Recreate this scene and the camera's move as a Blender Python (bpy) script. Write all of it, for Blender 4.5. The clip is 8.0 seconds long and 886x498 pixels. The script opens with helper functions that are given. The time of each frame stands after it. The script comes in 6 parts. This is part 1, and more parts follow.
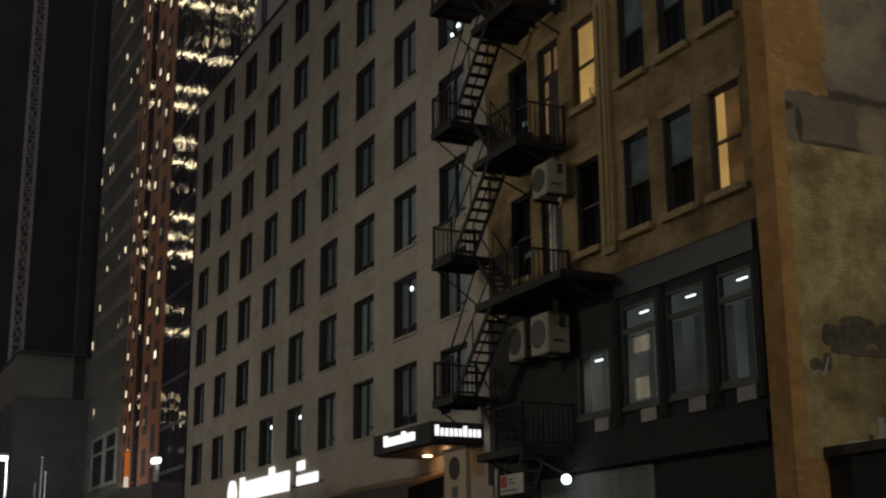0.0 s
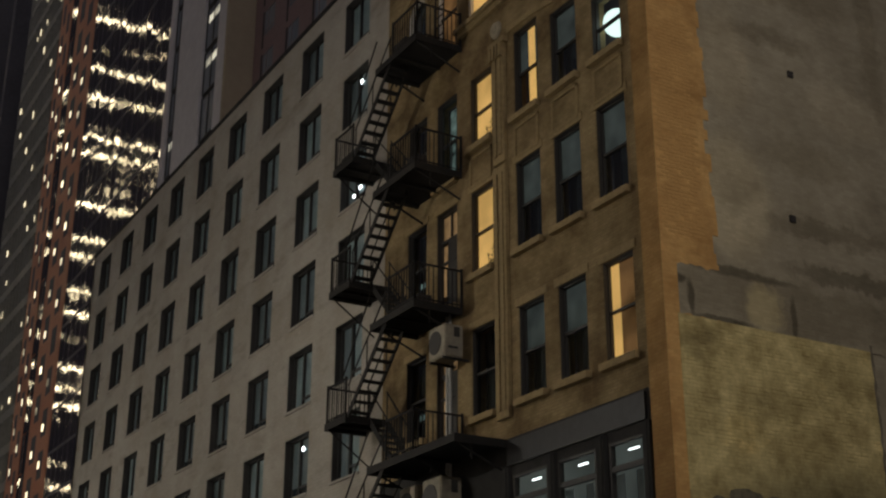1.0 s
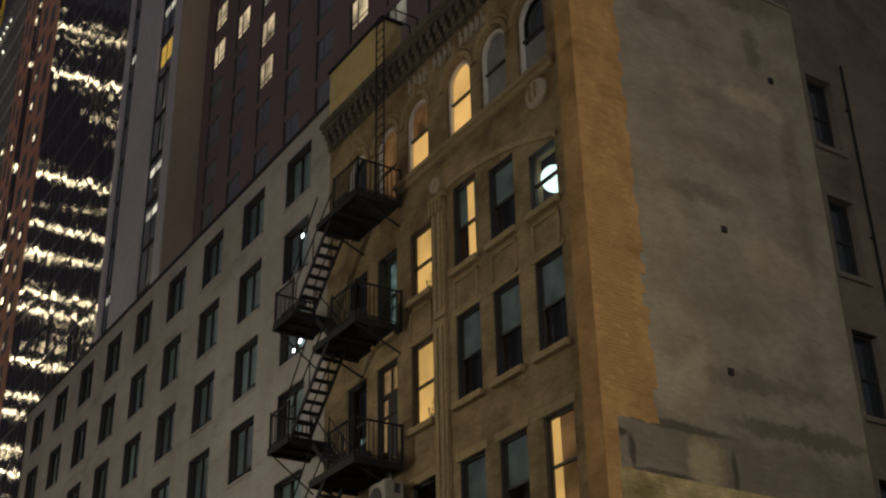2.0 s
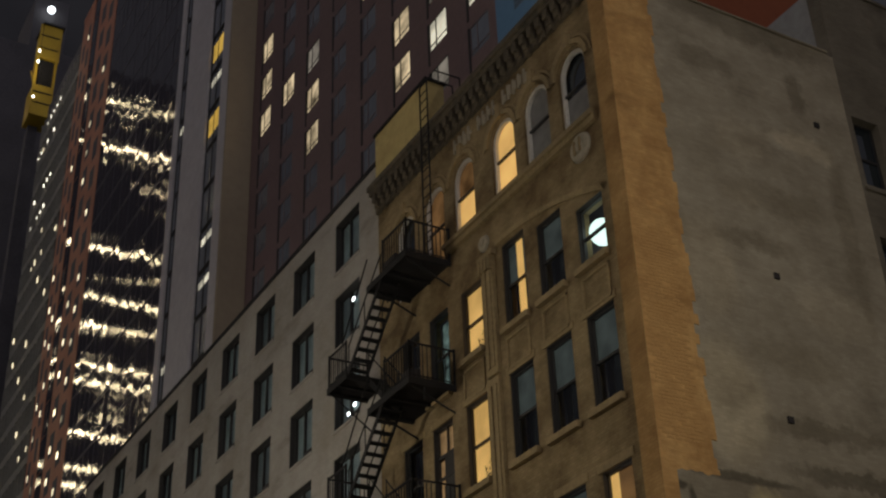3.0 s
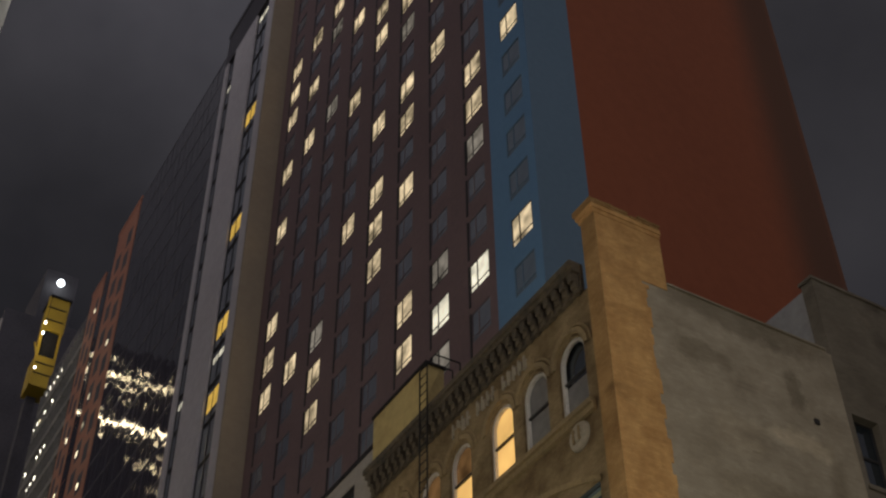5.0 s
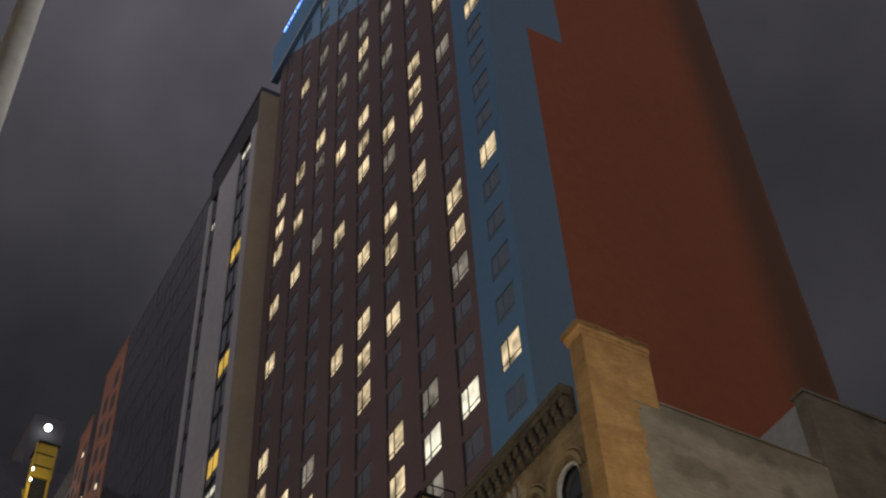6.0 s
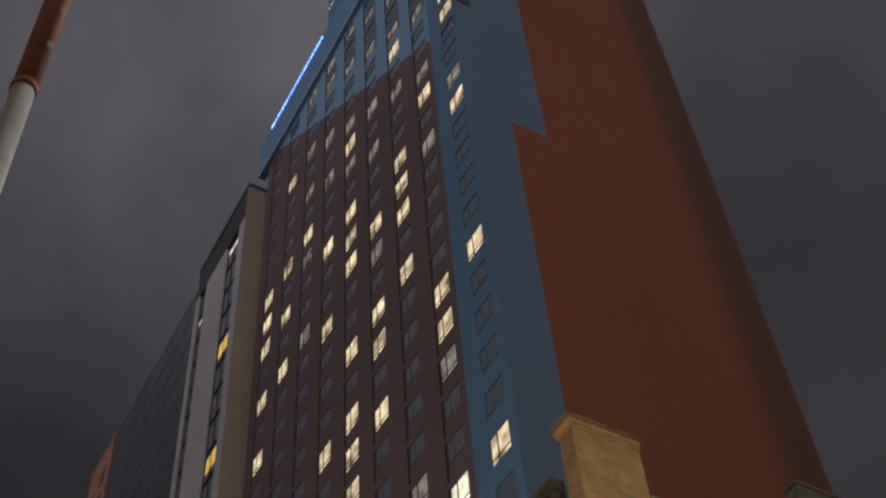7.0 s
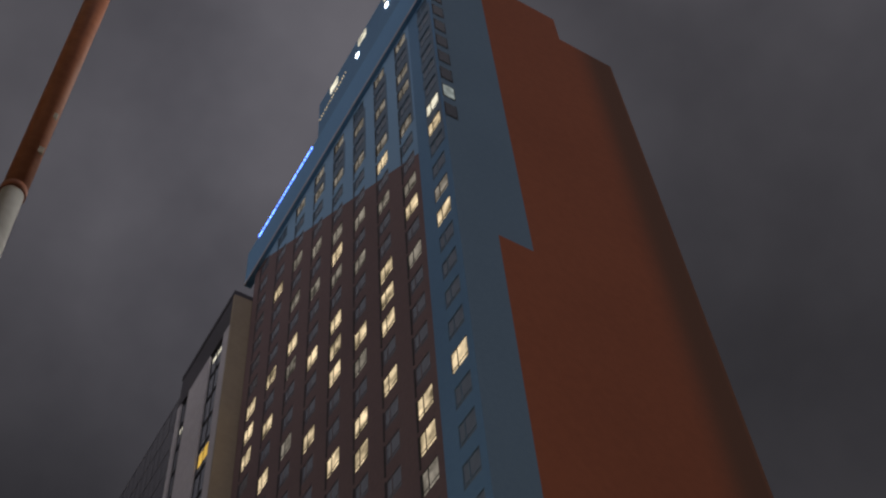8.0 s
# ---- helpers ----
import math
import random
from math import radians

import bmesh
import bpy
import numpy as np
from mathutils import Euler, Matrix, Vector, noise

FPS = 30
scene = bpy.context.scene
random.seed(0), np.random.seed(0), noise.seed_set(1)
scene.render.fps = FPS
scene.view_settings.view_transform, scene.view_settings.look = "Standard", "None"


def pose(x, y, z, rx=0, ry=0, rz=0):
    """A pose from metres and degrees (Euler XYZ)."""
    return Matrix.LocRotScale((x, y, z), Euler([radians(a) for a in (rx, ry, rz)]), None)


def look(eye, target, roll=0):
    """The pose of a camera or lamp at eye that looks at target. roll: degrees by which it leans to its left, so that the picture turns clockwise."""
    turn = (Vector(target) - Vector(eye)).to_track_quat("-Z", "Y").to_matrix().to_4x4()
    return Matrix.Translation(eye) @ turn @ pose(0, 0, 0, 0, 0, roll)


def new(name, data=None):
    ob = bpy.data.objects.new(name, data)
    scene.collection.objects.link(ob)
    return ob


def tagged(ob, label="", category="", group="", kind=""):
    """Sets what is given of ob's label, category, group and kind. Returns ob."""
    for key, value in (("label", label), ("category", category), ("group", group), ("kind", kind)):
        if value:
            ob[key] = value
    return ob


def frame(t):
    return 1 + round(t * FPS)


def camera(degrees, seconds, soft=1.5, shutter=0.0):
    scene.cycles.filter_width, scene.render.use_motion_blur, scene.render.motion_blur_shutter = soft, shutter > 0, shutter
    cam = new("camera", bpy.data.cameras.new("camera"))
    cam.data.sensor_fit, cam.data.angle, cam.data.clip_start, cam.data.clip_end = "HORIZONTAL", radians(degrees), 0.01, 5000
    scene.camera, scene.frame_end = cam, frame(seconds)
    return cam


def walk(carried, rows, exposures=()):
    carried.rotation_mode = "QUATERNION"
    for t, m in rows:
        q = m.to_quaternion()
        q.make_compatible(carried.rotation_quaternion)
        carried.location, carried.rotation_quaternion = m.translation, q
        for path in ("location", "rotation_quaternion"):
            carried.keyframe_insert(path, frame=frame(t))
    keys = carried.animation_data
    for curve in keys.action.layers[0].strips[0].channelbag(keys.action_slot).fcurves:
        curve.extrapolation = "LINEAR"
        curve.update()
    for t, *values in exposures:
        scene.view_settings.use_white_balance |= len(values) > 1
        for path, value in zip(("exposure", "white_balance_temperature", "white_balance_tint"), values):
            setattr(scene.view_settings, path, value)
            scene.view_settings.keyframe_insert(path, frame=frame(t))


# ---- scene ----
cam = camera(36.86, 8.0, soft=2.3)
EYE = (0.0, 0.0, 1.6)
# seconds, turn to the left, tilt up, lean
TURNS = [
    (0.0, 64.59, 14.53, -0.49),
    (0.2, 63.34, 15.22, -0.85),
    (0.3, 62.64, 15.55, -1.03),
    (0.5, 61.82, 16.35, -1.28),
    (0.7, 61.51, 18.19, -0.35),
    (0.8, 60.95, 18.87, -0.27),
    (1.0, 59.91, 21.46, 0.05),
    (1.2, 58.99, 22.61, -0.83),
    (1.3, 59.02, 22.57, -1.11),
    (1.5, 57.90, 24.00, -1.03),
    (1.7, 56.83, 26.02, -1.28),
    (1.8, 56.78, 26.98, -1.41),
    (2.0, 57.00, 28.05, -1.32),
    (2.2, 58.42, 28.42, -1.92),
    (3.3, 59.56, 31.71, -1.86),
    (3.5, 59.82, 32.40, -0.85),
    (3.7, 60.18, 33.80, -1.33),
    (3.8, 60.34, 34.49, -1.14),
    (4.0, 60.64, 35.58, -0.81),
    (4.2, 60.60, 37.20, 0.14),
    (5.3, 58.97, 44.43, -1.55),
    (5.5, 59.16, 45.50, -1.97),
    (5.7, 57.95, 46.84, -2.88),
    (5.8, 57.91, 47.50, -3.05),
    (6.0, 57.83, 48.30, -3.90),
    (6.2, 57.37, 49.71, -3.90),
    (6.3, 57.15, 50.37, -4.27),
    (6.5, 57.32, 50.75, -4.74),
    (6.7, 57.12, 50.97, -5.03),
    (6.8, 56.87, 51.44, -4.93),
    (7.0, 56.49, 52.28, -5.49),
    (7.2, 56.36, 53.13, -5.65),
    (7.3, 55.63, 54.56, -5.24),
    (7.5, 55.13, 55.64, -5.23),
    (7.7, 54.92, 56.25, -5.27),
    (7.8, 54.82, 56.33, -5.44),
    (8.0, 54.60, 57.00, -5.91),
]


def aim(turn, tilt, lean):
    y, p = radians(turn), radians(tilt)
    way = Vector((-math.sin(y) * math.cos(p), math.cos(y) * math.cos(p), math.sin(p)))
    return look(EYE, Vector(EYE) + way, lean)


walk(cam, [(t, aim(a, b, c)) for t, a, b, c in TURNS], [(0.0, -1.3), (0.5, -1.05), (1.0, -0.75), (1.5, -0.6), (2.2, -0.6), (3.5, -0.72), (4.2, -0.65), (5.3, -0.22), (6.5, -0.05), (8.0, -0.1)])
# ---- world and large lights ----
world = bpy.data.worlds.new("night_sky")
scene.world = world
world.use_nodes = True
wn, wl = world.node_tree.nodes, world.node_tree.links
wn.clear()
w_out = wn.new("ShaderNodeOutputWorld")
w_bg = wn.new("ShaderNodeBackground")
w_co = wn.new("ShaderNodeTexCoord")
w_no = wn.new("ShaderNodeTexNoise")
w_no.inputs["Scale"].default_value = 3.4
w_no.inputs["Detail"].default_value = 5.0
w_no.inputs["Roughness"].default_value = 0.5
w_rp = wn.new("ShaderNodeValToRGB")
w_rp.color_ramp.elements[0].position = 0.3
w_rp.color_ramp.elements[0].color = (0.0195, 0.0188, 0.0225, 1)
w_rp.color_ramp.elements[1].position = 0.72
w_rp.color_ramp.elements[1].color = (0.0505, 0.0482, 0.0545, 1)
wl.new(w_co.outputs["Generated"], w_no.inputs["Vector"])
wl.new(w_no.outputs["Fac"], w_rp.inputs["Fac"])
# the low cloud glows more over the avenue behind the camera
w_dot = wn.new("ShaderNodeVectorMath")
w_dot.operation = "DOT_PRODUCT"
w_dot.inputs[1].default_value = (0.77, -0.638, 0.0)
wl.new(w_co.outputs["Generated"], w_dot.inputs[0])
w_mr = wn.new("ShaderNodeMapRange")
w_mr.inputs["From Min"].default_value = -1.0
wl.new(w_dot.outputs["Value"], w_mr.inputs["Value"])
w_gl = wn.new("ShaderNodeValToRGB")
w_gl.color_ramp.interpolation = "LINEAR"
for n, (at, level) in enumerate(((0.1, 0.9), (0.19, 0.95), (0.235, 1.4), (0.32, 2.1), (0.5, 3.8), (1.0, 15.0))):
    el = w_gl.color_ramp.elements[n] if n < 2 else w_gl.color_ramp.elements.new(at)
    el.position, el.color = at, (level / 15, level / 15, level / 15, 1)
wl.new(w_mr.outputs["Result"], w_gl.inputs["Fac"])
w_sc = wn.new("ShaderNodeMath")
w_sc.operation = "MULTIPLY"
w_sc.inputs[1].default_value = 15.0
wl.new(w_gl.outputs["Color"], w_sc.inputs[0])
# and over the lit tower
w_near = wn.new("ShaderNodeVectorMath")
w_near.operation = "DOT_PRODUCT"
w_near.inputs[1].default_value = (-0.50, 0.24, 0.832)
wl.new(w_co.outputs["Generated"], w_near.inputs[0])
w_halo = wn.new("ShaderNodeMapRange")
w_halo.interpolation_type = "SMOOTHSTEP"
w_halo.inputs["From Min"].default_value, w_halo.inputs["From Max"].default_value = 0.955, 1.003
w_halo.inputs["To Min"].default_value, w_halo.inputs["To Max"].default_value = 0.93, 2.0
wl.new(w_near.outputs["Value"], w_halo.inputs["Value"])
w_all = wn.new("ShaderNodeMath")
w_all.operation = "MULTIPLY"
wl.new(w_sc.outputs[0], w_all.inputs[0])
wl.new(w_halo.outputs["Result"], w_all.inputs[1])
wl.new(w_rp.outputs["Color"], w_bg.inputs["Color"])
wl.new(w_all.outputs[0], w_bg.inputs["Strength"])
wl.new(w_bg.outputs["Background"], w_out.inputs["Surface"])


def lamp(name, place, watts, colour, radius=0.25):
    data = bpy.data.lights.new(name, "POINT")
    data.energy, data.color, data.shadow_soft_size = watts, colour, radius
    ob = new(name, data)
    ob.location = place
    return ob


SODIUM = (1.0, 0.965, 0.885)
# lamps added out of view, placed and sized to light the walls
UNSEEN_STREET_LAMPS = [(-3.0, 13.6, 15.0), (-33.0, -0.6, 13.0), (-60.0, -0.6, 10.5), (-102.0, -0.6, 10.5)]
LAMP_WATTS = [3400, 3400, 3000, 2600]
for (lx, ly, lz), watts in zip(UNSEEN_STREET_LAMPS, LAMP_WATTS):
    lamp("street_lamp_light", (lx, ly + (1.6 if ly < 8 else -1.6), lz - 0.25), watts, SODIUM)
# ---- materials ----
def material(name, colour, second=None, grain=6.0, patch=0.5, rough=0.85, bump=0.15, metal=0.0, spec=0.4, vary=0.0):
    """Paint or stone: two scales of noise between two colours, grain in the relief, an optional shift from piece to piece."""
    m = bpy.data.materials.new(name)
    m.use_nodes = True
    n, l = m.node_tree.nodes, m.node_tree.links
    b = n["Principled BSDF"]
    second = second or tuple(c * 0.62 for c in colour)
    co = n.new("ShaderNodeTexCoord")
    big, small = n.new("ShaderNodeTexNoise"), n.new("ShaderNodeTexNoise")
    big.inputs["Scale"].default_value, big.inputs["Detail"].default_value = patch, 5
    small.inputs["Scale"].default_value, small.inputs["Detail"].default_value = grain, 6
    for t in (big, small):
        l.new(co.outputs["Object"], t.inputs["Vector"])
    add = n.new("ShaderNodeMath")
    add.operation = "MULTIPLY_ADD"
    add.inputs[1].default_value = 0.45
    l.new(small.outputs["Fac"], add.inputs[0])
    mul = n.new("ShaderNodeMath")
    mul.operation = "MULTIPLY"
    mul.inputs[1].default_value = 0.55
    l.new(big.outputs["Fac"], mul.inputs[0])
    l.new(mul.outputs[0], add.inputs[2])
    ramp = n.new("ShaderNodeValToRGB")
    ramp.color_ramp.elements[0].position, ramp.color_ramp.elements[1].position = 0.36, 0.62
    ramp.color_ramp.elements[0].color, ramp.color_ramp.elements[1].color = (*second, 1), (*colour, 1)
    l.new(add.outputs[0], ramp.inputs["Fac"])
    last = ramp.outputs["Color"]
    if vary:
        info, mr, mx = n.new("ShaderNodeObjectInfo"), n.new("ShaderNodeMapRange"), n.new("ShaderNodeMix")
        mr.inputs["To Min"].default_value, mr.inputs["To Max"].default_value = 1 - vary, 1 + vary
        l.new(info.outputs["Random"], mr.inputs["Value"])
        mx.data_type, mx.blend_type = "RGBA", "MULTIPLY"
        mx.inputs["Factor"].default_value = 1.0
        l.new(last, mx.inputs[6])
        l.new(mr.outputs["Result"], mx.inputs[7])
        last = mx.outputs[2]
    l.new(last, b.inputs["Base Color"])
    b.inputs["Roughness"].default_value, b.inputs["Metallic"].default_value = rough, metal
    b.inputs["Specular IOR Level"].default_value = spec
    if bump:
        bp = n.new("ShaderNodeBump")
        bp.inputs["Strength"].default_value, bp.inputs["Distance"].default_value = bump, 0.03
        l.new(small.outputs["Fac"], bp.inputs["Height"])
        l.new(bp.outputs["Normal"], b.inputs["Normal"])
    return m


def brickwork(name, colour, second, mortar, length=0.21, course=0.075, wear=0.6, bump=0.6, stain=None, blot=0.45, smudge=0.0, runs=1.0, stains=()):
    """Brick courses with recessed joints on upright walls along x or y, with worn and stained patches."""
    m = bpy.data.materials.new(name)
    m.use_nodes = True
    n, l = m.node_tree.nodes, m.node_tree.links
    b = n["Principled BSDF"]
    co, sep, com, add = n.new("ShaderNodeTexCoord"), n.new("ShaderNodeSeparateXYZ"), n.new("ShaderNodeCombineXYZ"), n.new("ShaderNodeMath")
    l.new(co.outputs["Object"], sep.inputs[0])
    l.new(sep.outputs["X"], add.inputs[0])
    l.new(sep.outputs["Y"], add.inputs[1])
    l.new(add.outputs[0], com.inputs["X"])
    l.new(sep.outputs["Z"], com.inputs["Y"])
    br = n.new("ShaderNodeTexBrick")
    br.inputs["Scale"].default_value = 1.0
    br.inputs["Brick Width"].default_value, br.inputs["Row Height"].default_value = length, course
    br.inputs["Mortar Size"].default_value, br.inputs["Mortar Smooth"].default_value = 0.009, 0.3
    br.inputs["Color1"].default_value, br.inputs["Color2"].default_value = (*colour, 1), (*second, 1)
    br.inputs["Mortar"].default_value = (*mortar, 1)
    l.new(com.outputs[0], br.inputs["Vector"])
    big = n.new("ShaderNodeTexNoise")
    big.inputs["Scale"].default_value, big.inputs["Detail"].default_value, big.inputs["Roughness"].default_value = blot, 9, 0.65
    l.new(co.outputs["Object"], big.inputs["Vector"])
    rp = n.new("ShaderNodeValToRGB")
    rp.color_ramp.elements[0].position, rp.color_ramp.elements[1].position = 0.35, 0.65
    s = stain or (0.5, 0.5, 0.5)
    rp.color_ramp.elements[0].color, rp.color_ramp.elements[1].color = (*s, 1), (1, 1, 1, 1)
    l.new(big.outputs["Fac"], rp.inputs["Fac"])
    mx = n.new("ShaderNodeMix")
    mx.data_type, mx.blend_type = "RGBA", "MULTIPLY"
    mx.inputs["Factor"].default_value = wear
    l.new(br.outputs["Color"], mx.inputs[6])
    l.new(rp.outputs["Color"], mx.inputs[7])
    last = mx.outputs[2]
    if smudge:
        # long soft dirty runs along the courses, and a few pale worn places
        for scale, seed, ends, tone in (((0.5, 0.5, 1.6 * runs), 3.0, (0.56, 0.74), (0.42, 0.40, 0.38)), ((0.9, 0.9, 2.2 * runs), 40.0, (0.60, 0.80), (1.5, 1.45, 1.4))):
            mp, sm, sr, sx_ = n.new("ShaderNodeMapping"), n.new("ShaderNodeTexNoise"), n.new("ShaderNodeValToRGB"), n.new("ShaderNodeMix")
            mp.inputs["Scale"].default_value, mp.inputs["Location"].default_value = scale, (seed, seed, seed)
            l.new(co.outputs["Object"], mp.inputs["Vector"])
            l.new(mp.outputs["Vector"], sm.inputs["Vector"])
            sm.inputs["Scale"].default_value, sm.inputs["Detail"].default_value, sm.inputs["Roughness"].default_value = 1.0, 8, 0.6
            sr.color_ramp.elements[0].position, sr.color_ramp.elements[1].position = ends
            sr.color_ramp.elements[0].color, sr.color_ramp.elements[1].color = (1, 1, 1, 1), (*tone, 1)
            l.new(sm.outputs["Fac"], sr.inputs["Fac"])
            sx_.data_type, sx_.blend_type = "RGBA", "MULTIPLY"
            sx_.inputs["Factor"].default_value = smudge
            l.new(last, sx_.inputs[6])
            l.new(sr.outputs["Color"], sx_.inputs[7])
            last = sx_.outputs[2]
    if stains:
        # soft-edged stains and worn places: (y, z, half width, half height, tint), their outline frayed by noise
        coarse, frayed = n.new("ShaderNodeTexNoise"), {}
        coarse.inputs["Scale"].default_value, coarse.inputs["Detail"].default_value, coarse.inputs["Roughness"].default_value = 1.6, 9, 0.68
        l.new(co.outputs["Object"], coarse.inputs["Vector"])
        for amount in (0.28, 1.1):
            sh, ad = n.new("ShaderNodeVectorMath"), n.new("ShaderNodeVectorMath")
            sh.operation = "MULTIPLY_ADD"
            sh.inputs[1].default_value, sh.inputs[2].default_value = (amount,) * 3, (-amount / 2,) * 3
            l.new(coarse.outputs["Color"], sh.inputs[0])
            l.new(sh.outputs[0], ad.inputs[0])
            l.new(co.outputs["Object"], ad.inputs[1])
            frayed[amount] = ad.outputs[0]
        for y, z, ry, rz, tint in stains:
            ce, sc, ln, mr, sx_ = n.new("ShaderNodeVectorMath"), n.new("ShaderNodeVectorMath"), n.new("ShaderNodeVectorMath"), n.new("ShaderNodeMapRange"), n.new("ShaderNodeMix")
            ce.operation, sc.operation, ln.operation = "SUBTRACT", "MULTIPLY", "LENGTH"
            ce.inputs[1].default_value, sc.inputs[1].default_value = (0, y, z), (0, 1 / ry, 1 / rz)
            l.new(frayed[0.28 if min(ry, rz) < 0.15 else 1.1], ce.inputs[0])
            l.new(ce.outputs[0], sc.inputs[0])
            l.new(sc.outputs[0], ln.inputs[0])
            mr.interpolation_type = "SMOOTHSTEP"
            mr.inputs["From Min"].default_value, mr.inputs["From Max"].default_value = 0.55, 1.15
            mr.inputs["To Min"].default_value, mr.inputs["To Max"].default_value = 1.0, 0.0
            l.new(ln.outputs["Value"], mr.inputs["Value"])
            sx_.data_type, sx_.blend_type = "RGBA", "MULTIPLY"
            l.new(mr.outputs["Result"], sx_.inputs["Factor"])
            l.new(last, sx_.inputs[6])
            sx_.inputs[7].default_value = (*tint, 1)
            last = sx_.outputs[2]
    l.new(last, b.inputs["Base Color"])
    fine = n.new("ShaderNodeTexNoise")
    fine.inputs["Scale"].default_value, fine.inputs["Detail"].default_value = 5.0, 6
    l.new(co.outputs["Object"], fine.inputs["Vector"])
    hs = n.new("ShaderNodeMath")
    hs.operation = "MULTIPLY_ADD"
    hs.inputs[1].default_value = -0.7
    l.new(br.outputs["Fac"], hs.inputs[0])
    l.new(fine.outputs["Fac"], hs.inputs[2])
    bp = n.new("ShaderNodeBump")
    bp.inputs["Strength"].default_value, bp.inputs["Distance"].default_value = bump, 0.03
    l.new(hs.outputs[0], bp.inputs["Height"])
    l.new(bp.outputs["Normal"], b.inputs["Normal"])
    b.inputs["Roughness"].default_value = 0.9
    b.inputs["Specular IOR Level"].default_value = 0.25
    return m


def two_paints(name, low, high, slope, level, axis="X", rough=0.8):
    """Two paints that meet on a slanting line: high where z + slope * axis lies over level."""
    m = material(name, low, tuple(c * 0.8 for c in low), 3.0, 0.12, rough, 0.05)
    n, l = m.node_tree.nodes, m.node_tree.links
    b = n["Principled BSDF"]
    old = b.inputs["Base Color"].links[0].from_socket
    co, sep = n.new("ShaderNodeTexCoord"), n.new("ShaderNodeSeparateXYZ")
    l.new(co.outputs["Object"], sep.inputs[0])
    ma, gt, mx = n.new("ShaderNodeMath"), n.new("ShaderNodeMath"), n.new("ShaderNodeMix")
    ma.operation, gt.operation = "MULTIPLY_ADD", "GREATER_THAN"
    ma.inputs[1].default_value, gt.inputs[1].default_value = slope, level
    l.new(sep.outputs[axis], ma.inputs[0])
    l.new(sep.outputs["Z"], ma.inputs[2])
    l.new(ma.outputs[0], gt.inputs[0])
    mx.data_type = "RGBA"
    mx.inputs[7].default_value = (*high, 1)
    l.new(gt.outputs[0], mx.inputs["Factor"])
    l.new(old, mx.inputs[6])
    l.new(mx.outputs[2], b.inputs["Base Color"])
    return m


def shaded_edge(name, near_paint, far_paint, y0, y1):
    """Paint going from one colour to another between y0 and y1, for painted-in shade."""
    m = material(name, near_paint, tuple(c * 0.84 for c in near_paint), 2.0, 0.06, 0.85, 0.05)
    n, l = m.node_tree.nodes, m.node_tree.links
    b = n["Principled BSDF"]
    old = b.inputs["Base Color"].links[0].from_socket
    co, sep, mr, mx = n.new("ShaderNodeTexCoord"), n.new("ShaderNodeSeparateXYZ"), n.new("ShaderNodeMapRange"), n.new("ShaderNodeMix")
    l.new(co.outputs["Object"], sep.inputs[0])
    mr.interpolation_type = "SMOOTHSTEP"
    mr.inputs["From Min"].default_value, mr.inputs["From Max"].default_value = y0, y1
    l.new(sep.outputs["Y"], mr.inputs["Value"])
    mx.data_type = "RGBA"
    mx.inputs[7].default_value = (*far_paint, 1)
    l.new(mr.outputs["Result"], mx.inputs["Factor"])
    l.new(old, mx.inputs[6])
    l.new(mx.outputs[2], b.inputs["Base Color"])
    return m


def glass(name, tint=(0.02, 0.026, 0.03), rough=0.06, ior=1.6, ripple=0.0):
    """Dark window glass, seen from a street at night: it shows little but what it reflects."""
    m = bpy.data.materials.new(name)
    m.use_nodes = True
    n, l = m.node_tree.nodes, m.node_tree.links
    b = n["Principled BSDF"]
    b.inputs["Base Color"].default_value = (*tint, 1)
    b.inputs["Roughness"].default_value, b.inputs["IOR"].default_value = rough, ior
    co, no = n.new("ShaderNodeTexCoord"), n.new("ShaderNodeTexNoise")
    no.inputs["Scale"].default_value = 0.9
    l.new(co.outputs["Object"], no.inputs["Vector"])
    if ripple:
        bp = n.new("ShaderNodeBump")
        bp.inputs["Strength"].default_value, bp.inputs["Distance"].default_value = ripple, 0.05
        l.new(no.outputs["Fac"], bp.inputs["Height"])
        l.new(bp.outputs["Normal"], b.inputs["Normal"])
    return m


def clear_glass(name):
    m = bpy.data.materials.new(name)
    m.use_nodes = True
    n, l = m.node_tree.nodes, m.node_tree.links
    n.remove(n["Principled BSDF"])
    out = n["Material Output"]
    tr, gl, mx, fr = n.new("ShaderNodeBsdfTransparent"), n.new("ShaderNodeBsdfGlossy"), n.new("ShaderNodeMixShader"), n.new("ShaderNodeFresnel")
    tr.inputs["Color"].default_value = (0.9, 0.92, 0.9, 1)
    gl.inputs["Roughness"].default_value = 0.05
    l.new(fr.outputs[0], mx.inputs[0])
    l.new(tr.outputs[0], mx.inputs[1])
    l.new(gl.outputs[0], mx.inputs[2])
    l.new(mx.outputs[0], out.inputs["Surface"])
    return m


